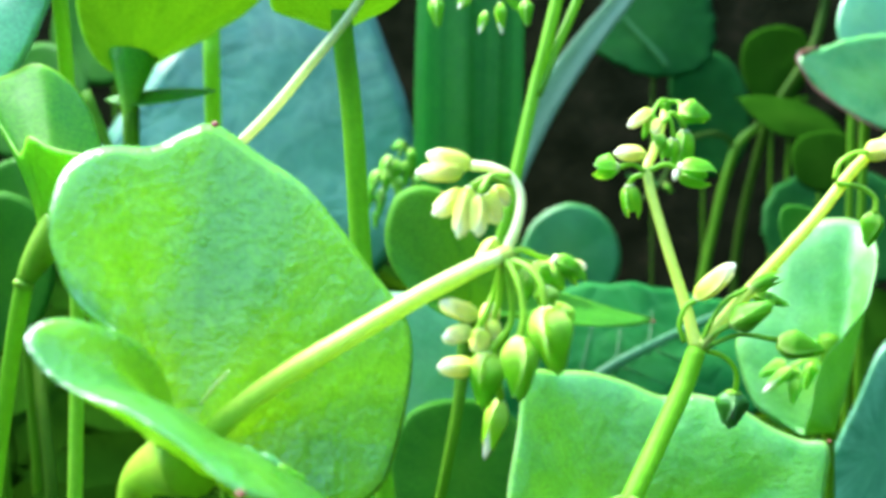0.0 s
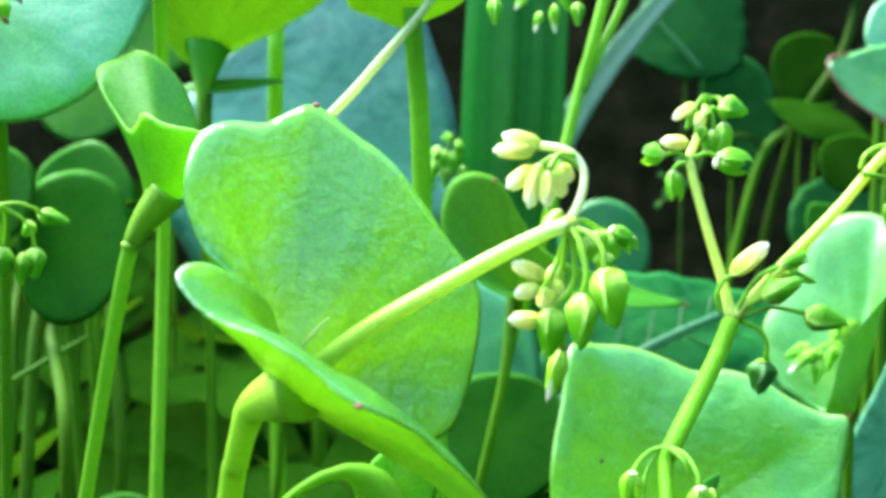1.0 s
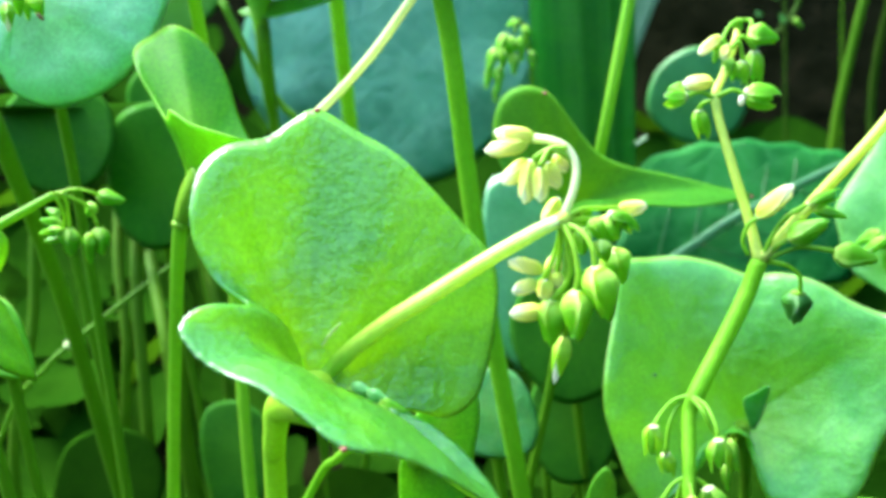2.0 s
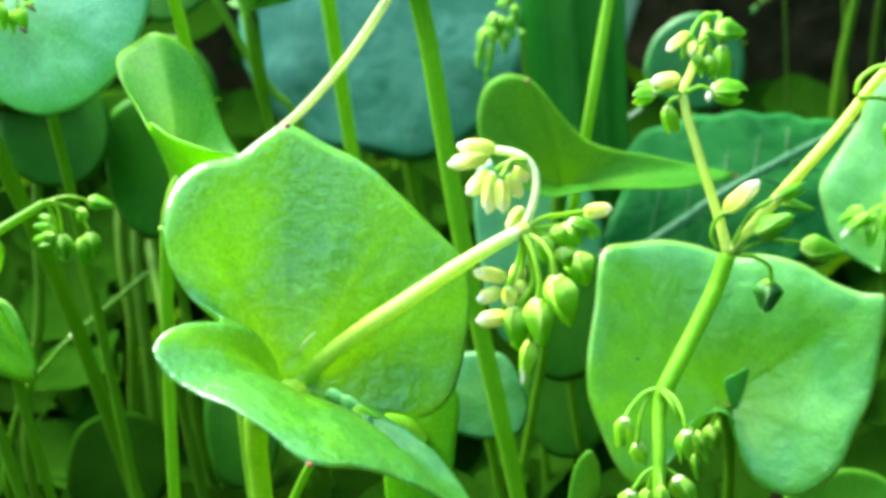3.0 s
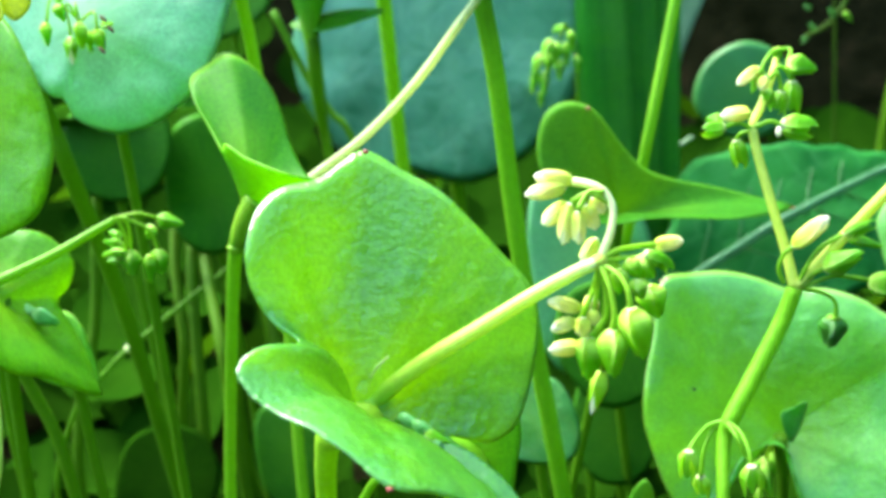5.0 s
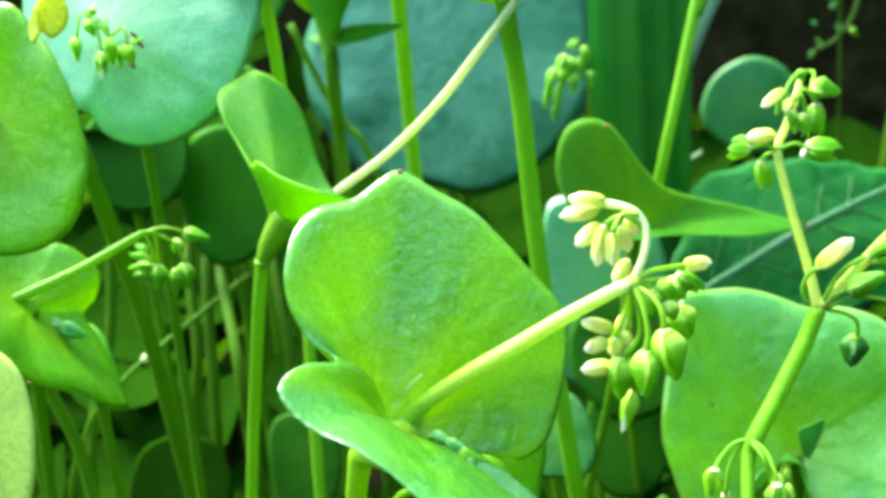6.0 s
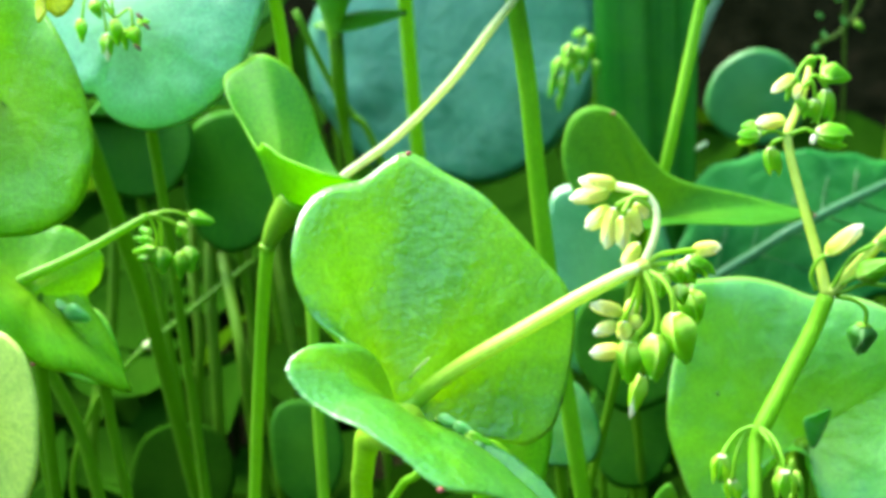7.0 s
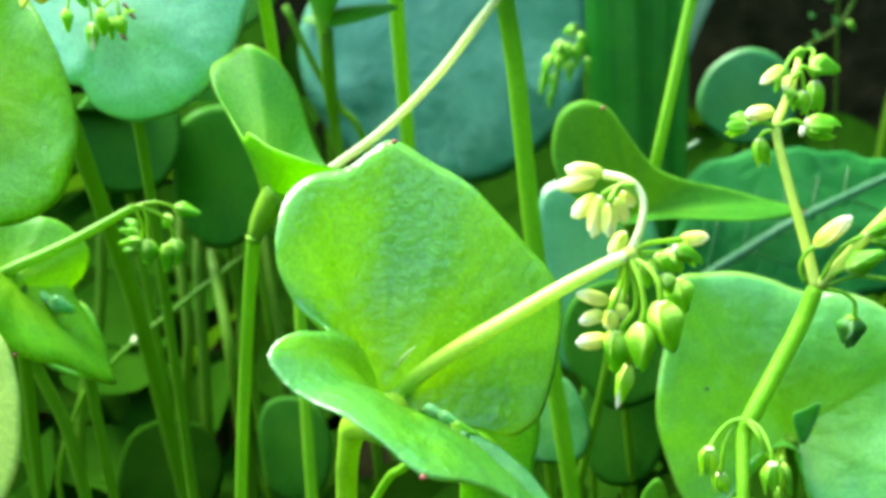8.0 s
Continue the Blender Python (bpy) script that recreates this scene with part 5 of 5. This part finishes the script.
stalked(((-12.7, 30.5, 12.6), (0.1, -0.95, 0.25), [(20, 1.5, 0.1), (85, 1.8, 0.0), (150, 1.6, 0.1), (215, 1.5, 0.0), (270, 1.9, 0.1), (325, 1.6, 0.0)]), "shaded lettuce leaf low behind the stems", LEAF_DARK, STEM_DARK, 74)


# ---- bare stems ----
def lone_stem(points, thick, mat, label, dx=0.2, dy=0.6):
    g = foot(points, dx, dy)
    plant = thing("lettuce_plant", g, label, "plant", PLANTS)
    part("stem", tube(down_to(points, g), [thick, thick, thick, thick * 1.1]), mat, plant)
    return plant


def top_leaf(plant, at, reach, seed):
    """The round leaf that a stem carries at its top."""
    rnd = random.Random(seed)
    rim = [(40 * k, reach * rnd.uniform(0.85, 1.15), 0.22 * reach * rnd.uniform(0.4, 1.4)) for k in range(9)]
    low = (at[0], at[1], at[2] + 0.02)
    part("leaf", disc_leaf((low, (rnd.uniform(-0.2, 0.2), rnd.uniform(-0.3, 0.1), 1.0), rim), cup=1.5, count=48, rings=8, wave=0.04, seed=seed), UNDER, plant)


plant = lone_stem([(-6.14, 26.40, 20.10), (-6.28, 27.00, 17.43), (-6.31, 27.20, 16.23), (-6.63, 29.00, 11.29), (-6.57, 29.50, 7.75)], 0.42, STEM_MID, "straight green stem in half shade")
top_leaf(plant, [(-6.14, 26.40, 20.10), (-6.28, 27.00, 17.43), (-6.31, 27.20, 16.23), (-6.63, 29.00, 11.29), (-6.57, 29.50, 7.75)][0], 1.3, 61)
plant = lone_stem([(-6.46, 17.30, 17.37), (-6.47, 17.50, 16.74), (-6.61, 18.20, 15.23), (-6.78, 19.00, 11.94), (-6.56, 18.00, 6.01)], 0.25, STEM_MID, "slender green stem in light")
top_leaf(plant, [(-6.46, 17.30, 17.37), (-6.47, 17.50, 16.74), (-6.61, 18.20, 15.23), (-6.78, 19.00, 11.94), (-6.56, 18.00, 6.01)][0], 0.8, 62)
plant = lone_stem([(2.31, 24.00, 19.18), (1.72, 24.00, 16.52), (1.53, 24.00, 15.76), (0.68, 23.60, 11.82), (0.06, 25.30, 9.03), (-0.49, 27.00, 5.80)], 0.27, STEM_MID, "leaning bright green stem with a hanging flower cluster")
part("flower_stalk", tube([(0.65, 20.50, 17.76), (0.81, 20.60, 18.30), (1.38, 21.50, 18.82), (2.31, 23.80, 19.13)], [0.1, 0.12, 0.14, 0.16]), STEM, plant)
part("side_stalk", tube([(2.97, 24.30, 19.24), (2.43, 24.20, 17.69), (2.01, 24.10, 16.70), (1.61, 23.95, 15.64)], [0.2, 0.2, 0.2, 0.18]), STEM_MID, plant)
buds(plant, [
    (0.66, 20.30, 17.06, 0.70, 20.30, 16.47, 0.24, 2),
    (1.13, 20.50, 17.15, 1.18, 20.50, 16.65, 0.26, 0),
    (0.40, 20.40, 16.92, 0.28, 20.40, 16.50, 0.17, 2),
    (0.08, 20.30, 17.21, -0.12, 20.30, 16.94, 0.21, 2),
    (-0.55, 20.50, 17.19, -0.48, 20.50, 16.62, 0.28, 0),
    (0.81, 20.30, 17.32, 0.97, 20.30, 16.91, 0.24, 0)])
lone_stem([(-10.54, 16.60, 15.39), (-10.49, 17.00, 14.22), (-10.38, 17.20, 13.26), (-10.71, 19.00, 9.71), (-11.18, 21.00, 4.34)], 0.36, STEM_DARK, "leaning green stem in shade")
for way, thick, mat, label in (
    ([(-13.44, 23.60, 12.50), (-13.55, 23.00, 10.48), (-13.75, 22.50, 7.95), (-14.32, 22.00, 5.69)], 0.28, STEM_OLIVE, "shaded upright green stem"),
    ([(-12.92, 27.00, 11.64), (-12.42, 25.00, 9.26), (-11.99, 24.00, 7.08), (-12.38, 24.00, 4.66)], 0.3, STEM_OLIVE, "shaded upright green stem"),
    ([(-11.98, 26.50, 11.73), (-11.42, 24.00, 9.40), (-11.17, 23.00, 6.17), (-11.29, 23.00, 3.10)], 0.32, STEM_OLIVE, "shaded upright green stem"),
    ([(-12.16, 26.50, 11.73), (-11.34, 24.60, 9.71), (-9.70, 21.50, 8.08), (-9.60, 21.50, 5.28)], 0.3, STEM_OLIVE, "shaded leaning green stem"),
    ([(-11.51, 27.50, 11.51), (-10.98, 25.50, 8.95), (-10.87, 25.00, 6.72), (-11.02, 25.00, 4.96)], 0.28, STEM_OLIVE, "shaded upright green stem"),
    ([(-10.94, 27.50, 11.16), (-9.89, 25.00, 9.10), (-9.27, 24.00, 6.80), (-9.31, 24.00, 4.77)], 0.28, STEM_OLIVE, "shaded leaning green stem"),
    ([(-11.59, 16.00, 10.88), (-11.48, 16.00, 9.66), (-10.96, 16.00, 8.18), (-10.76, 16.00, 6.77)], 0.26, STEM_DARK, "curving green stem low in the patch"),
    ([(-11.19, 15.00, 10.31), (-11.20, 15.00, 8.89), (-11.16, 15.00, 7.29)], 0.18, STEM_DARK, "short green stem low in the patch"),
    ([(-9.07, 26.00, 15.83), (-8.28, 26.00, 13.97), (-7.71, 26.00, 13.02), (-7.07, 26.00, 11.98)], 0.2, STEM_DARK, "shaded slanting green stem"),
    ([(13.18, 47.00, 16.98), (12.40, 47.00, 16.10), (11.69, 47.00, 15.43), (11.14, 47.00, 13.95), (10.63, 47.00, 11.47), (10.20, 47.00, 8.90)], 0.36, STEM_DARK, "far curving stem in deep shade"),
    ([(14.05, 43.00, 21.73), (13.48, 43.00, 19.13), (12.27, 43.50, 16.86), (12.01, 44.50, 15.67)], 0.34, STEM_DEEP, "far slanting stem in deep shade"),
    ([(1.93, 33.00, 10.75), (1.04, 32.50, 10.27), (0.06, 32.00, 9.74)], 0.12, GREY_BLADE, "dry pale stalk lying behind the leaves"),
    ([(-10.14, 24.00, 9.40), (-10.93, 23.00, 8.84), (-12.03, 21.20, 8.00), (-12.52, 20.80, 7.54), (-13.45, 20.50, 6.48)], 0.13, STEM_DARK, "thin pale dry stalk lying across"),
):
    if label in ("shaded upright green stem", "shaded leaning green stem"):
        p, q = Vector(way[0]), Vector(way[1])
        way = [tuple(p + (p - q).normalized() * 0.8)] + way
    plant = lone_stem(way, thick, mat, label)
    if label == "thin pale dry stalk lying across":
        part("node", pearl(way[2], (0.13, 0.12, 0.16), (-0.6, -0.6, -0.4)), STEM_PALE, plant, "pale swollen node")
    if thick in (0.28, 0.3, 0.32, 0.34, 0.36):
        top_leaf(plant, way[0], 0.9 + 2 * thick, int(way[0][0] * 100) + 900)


# ---- long blades ----
def blade(parent, foot_at, mid, tip, width, mat, fold=0.25):
    line = glide([foot_at, mid, tip], 16)
    bm = bmesh.new()
    uv_layer = bm.loops.layers.uv.new("UVMap")
    rows = []
    n = len(line) - 1
    for i, p in enumerate(line):
        s = i / n
        w = 0.5 * width * (1 - max(0, (s - 0.55) / 0.45) ** 2 * 0.97)
        rows.append([bm.verts.new((p + Vector((w * k, fold * w * (1 - abs(k)), 0)) + Vector((0, back, 0))) * CM) for back in (0, 0.05) for k in (-1, -0.5, 0, 0.5, 1)])
    for i, (a, b) in enumerate(zip(rows, rows[1:])):
        for j in range(4):
            for q in ((a[j], a[j + 1], b[j + 1], b[j]), (a[j + 6], a[j + 5], b[j + 5], b[j + 6])):
                f = bm.faces.new(q)
                for loop, x, y in zip(f.loops, (j, j + 1, j + 1, j), (0, 0, 1, 1)):
                    loop[uv_layer].uv = (x / 12, 0.5 + 0.3 * (i + y) / n)
        bm.faces.new((a[5], a[0], b[0], b[5]))
        bm.faces.new((a[4], a[9], b[9], b[4]))
    bmesh.ops.recalc_face_normals(bm, faces=bm.faces)
    return part("blade", bm, mat, parent)


g = (1.0, 32.0, -0.2)
plant = thing("blade_tuft", g, "tuft of broad upright grass-like blades", "plant")
for x, y, w in ((-0.55, 30.0, 1.6), (0.5, 30.3, 1.0), (1.2, 30.6, 0.75), (0.0, 31.2, 1.5), (-0.95, 30.8, 0.9)):
    blade(plant, (0.6 + 0.4 * x, y + 1.0, 0), (x, y, 13), (x + 0.25, y - 0.4, 29), w, BLADE)
GREY_WAY = [(-2.48, 37.30, 0.00), (1.81, 37.00, 14.73), (8.32, 37.50, 23.70)]
GREY_FOOT = GREY_WAY[0]
g = (GREY_FOOT[0], GREY_FOOT[1], -0.2)
plant = thing("grey_blade", g, "single grey-green dry blade leaning over", "plant")
blade(plant, *GREY_WAY, 1.15, GREY_BLADE)
part("sheath", tube([g, (g[0] + 0.1, g[1], 2.0), (g[0] + 0.25, g[1], 4.0)], [0.3, 0.26, 0.2], 4, 8), STEM_DARK, plant)


# ---- low undergrowth ----
def undergrowth():
    """Small leaves on stalks that fill the shade between and behind the plants."""
    rnd = random.Random(7)
    verts, faces, uvs = [], [], []

    def add_leaf(c, n, r):
        u, v, n = axes(n)
        start, k = len(verts), 22
        for ring, s in enumerate((0.3, 0.7, 1.0)):
            for j in range(k):
                a = 2 * math.pi * j / k
                w = r * s * (1 + 0.16 * math.sin(2 * a + c.x) + 0.07 * math.sin(5 * a + c.y))
                verts.append((c + (math.cos(a) * u + math.sin(a) * v) * w + n * (0.18 * r * s * s + 0.1 * r * s * math.sin(2 * a))) * CM)
        faces.append(tuple(start + j for j in range(k)))
        uvs.append([(j / k, 0.3) for j in range(k)])
        for ring in (0, 1):
            for j in range(k):
                m = (j + 1) % k
                faces.append((start + ring * k + j, start + ring * k + k + j, start + ring * k + k + m, start + ring * k + m))
                s0, s1 = (0.3, 0.6) if ring == 0 else (0.6, 0.93)
                uvs.append([(j / k, s0), (j / k, s1), (j / k + 1 / k, s1), (j / k + 1 / k, s0)])

    def add_stalk(a, b, r):
        start = len(verts)
        for p in (a, a * 0.5 + b * 0.5 + Vector((rnd.uniform(-0.4, 0.4), 0.2, 0)), b):
            for j in range(6):
                t = 2 * math.pi * j / 6
                verts.append((p + Vector((math.cos(t) * r, math.sin(t) * r, 0))) * CM)
        for ring in (0, 6):
            for j in range(6):
                faces.append((start + ring + j, start + ring + (j + 1) % 6, start + ring + 6 + (j + 1) % 6, start + ring + 6 + j))
                uvs.append([(0.1, 0.5)] * 4)

    for _ in range(640):
        y = rnd.uniform(22, 60)
        x = rnd.uniform(-1.0, 0.92) * (18 + 0.55 * y)
        limit = 1.6 + (y - 22) * 0.19 + (max(0.0, -x - 6) * 0.25 if y > 26 else 0)
        z = rnd.uniform(0.8, max(1.2, limit))
        c = Vector((x, y, z))
        add_leaf(c, (rnd.gauss(0, 0.4), rnd.gauss(-0.45, 0.4), 0.8), rnd.uniform(0.8, 1.9) * (1 + (y - 19) * 0.012))
        add_stalk(c, Vector((x + rnd.gauss(0, 0.7), y + rnd.gauss(0.4, 0.6), -0.2)), rnd.uniform(0.06, 0.11))
    mesh = bpy.data.meshes.new("undergrowth")
    mesh.from_pydata(verts, [], faces)
    layer = mesh.uv_layers.new(name="UVMap")
    layer.data.foreach_set("uv", [x for f in uvs for q in f for x in q])
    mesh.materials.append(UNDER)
    mesh.shade_smooth()
    return tagged(new("undergrowth", mesh), "dense small green leaves in shade over the soil", "undergrowth", kind="stuff")


undergrowth()

# ---- the far hanging cluster and the flowers above ----
g = (-1.6, 31.0, -0.2)
plant = thing("flowering_stalk", g, "far drooping cluster of small green buds", "plant", PLANTS)
part("stem", tube([(-1.75, 29.1, 14.4), (-1.6, 29.5, 14.7), (-1.4, 30.2, 13.0), (-1.5, 30.8, 6.0), g], [0.1, 0.12, 0.14, 0.16]), STEM_DARK, plant)
buds(plant, [
    (-1.98, 29.00, 14.42, -2.32, 29.00, 13.71, 0.30, 0),
    (-1.83, 29.10, 14.32, -1.90, 29.10, 13.52, 0.33, 0),
    (-2.31, 29.00, 14.03, -2.55, 29.00, 13.30, 0.30, 0),
    (-1.59, 29.20, 14.30, -1.58, 29.20, 13.57, 0.30, 0),
    (-2.21, 29.00, 13.54, -2.27, 29.00, 12.79, 0.30, 0),
    (-2.45, 29.10, 13.53, -2.64, 29.10, 12.85, 0.27, 0),
    (-2.06, 28.90, 14.03, -2.11, 28.90, 13.39, 0.30, 0),
    (-1.75, 29.00, 13.85, -1.80, 29.00, 13.23, 0.27, 0),
    (-1.45, 29.10, 14.62, -1.38, 29.10, 14.05, 0.26, 0),
    (-1.62, 29.00, 14.75, -1.95, 29.00, 14.6, 0.24, 0),
    (-2.35, 29.10, 12.95, -2.38, 29.10, 12.45, 0.22, 0),
    (-1.30, 29.20, 13.9, -1.28, 29.20, 13.4, 0.24, 0)])

g = (9.6, 47.7, -0.2)
plant = thing("flowering_stalk", g, "far thin stalk with tiny pale buds in shade", "plant", PLANTS)
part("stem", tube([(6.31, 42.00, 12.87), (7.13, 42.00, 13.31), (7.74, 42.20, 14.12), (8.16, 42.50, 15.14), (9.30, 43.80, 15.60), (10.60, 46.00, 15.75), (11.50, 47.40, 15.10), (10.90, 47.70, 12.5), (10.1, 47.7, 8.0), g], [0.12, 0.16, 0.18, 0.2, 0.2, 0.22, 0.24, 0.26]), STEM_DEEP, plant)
buds(plant, [
    (6.31, 42.00, 12.87, 6.16, 42.00, 12.57, 0.21, 3),
    (6.64, 42.10, 13.00, 6.44, 42.10, 13.37, 0.19, 3),
    (7.33, 42.00, 13.51, 7.11, 42.00, 13.91, 0.21, 3),
    (7.63, 42.00, 13.71, 7.95, 42.00, 13.32, 0.24, 0),
    (6.90, 42.10, 14.48, 7.17, 42.10, 14.70, 0.24, 3),
    (6.46, 42.10, 13.86, 6.21, 42.10, 14.03, 0.19, 3)])
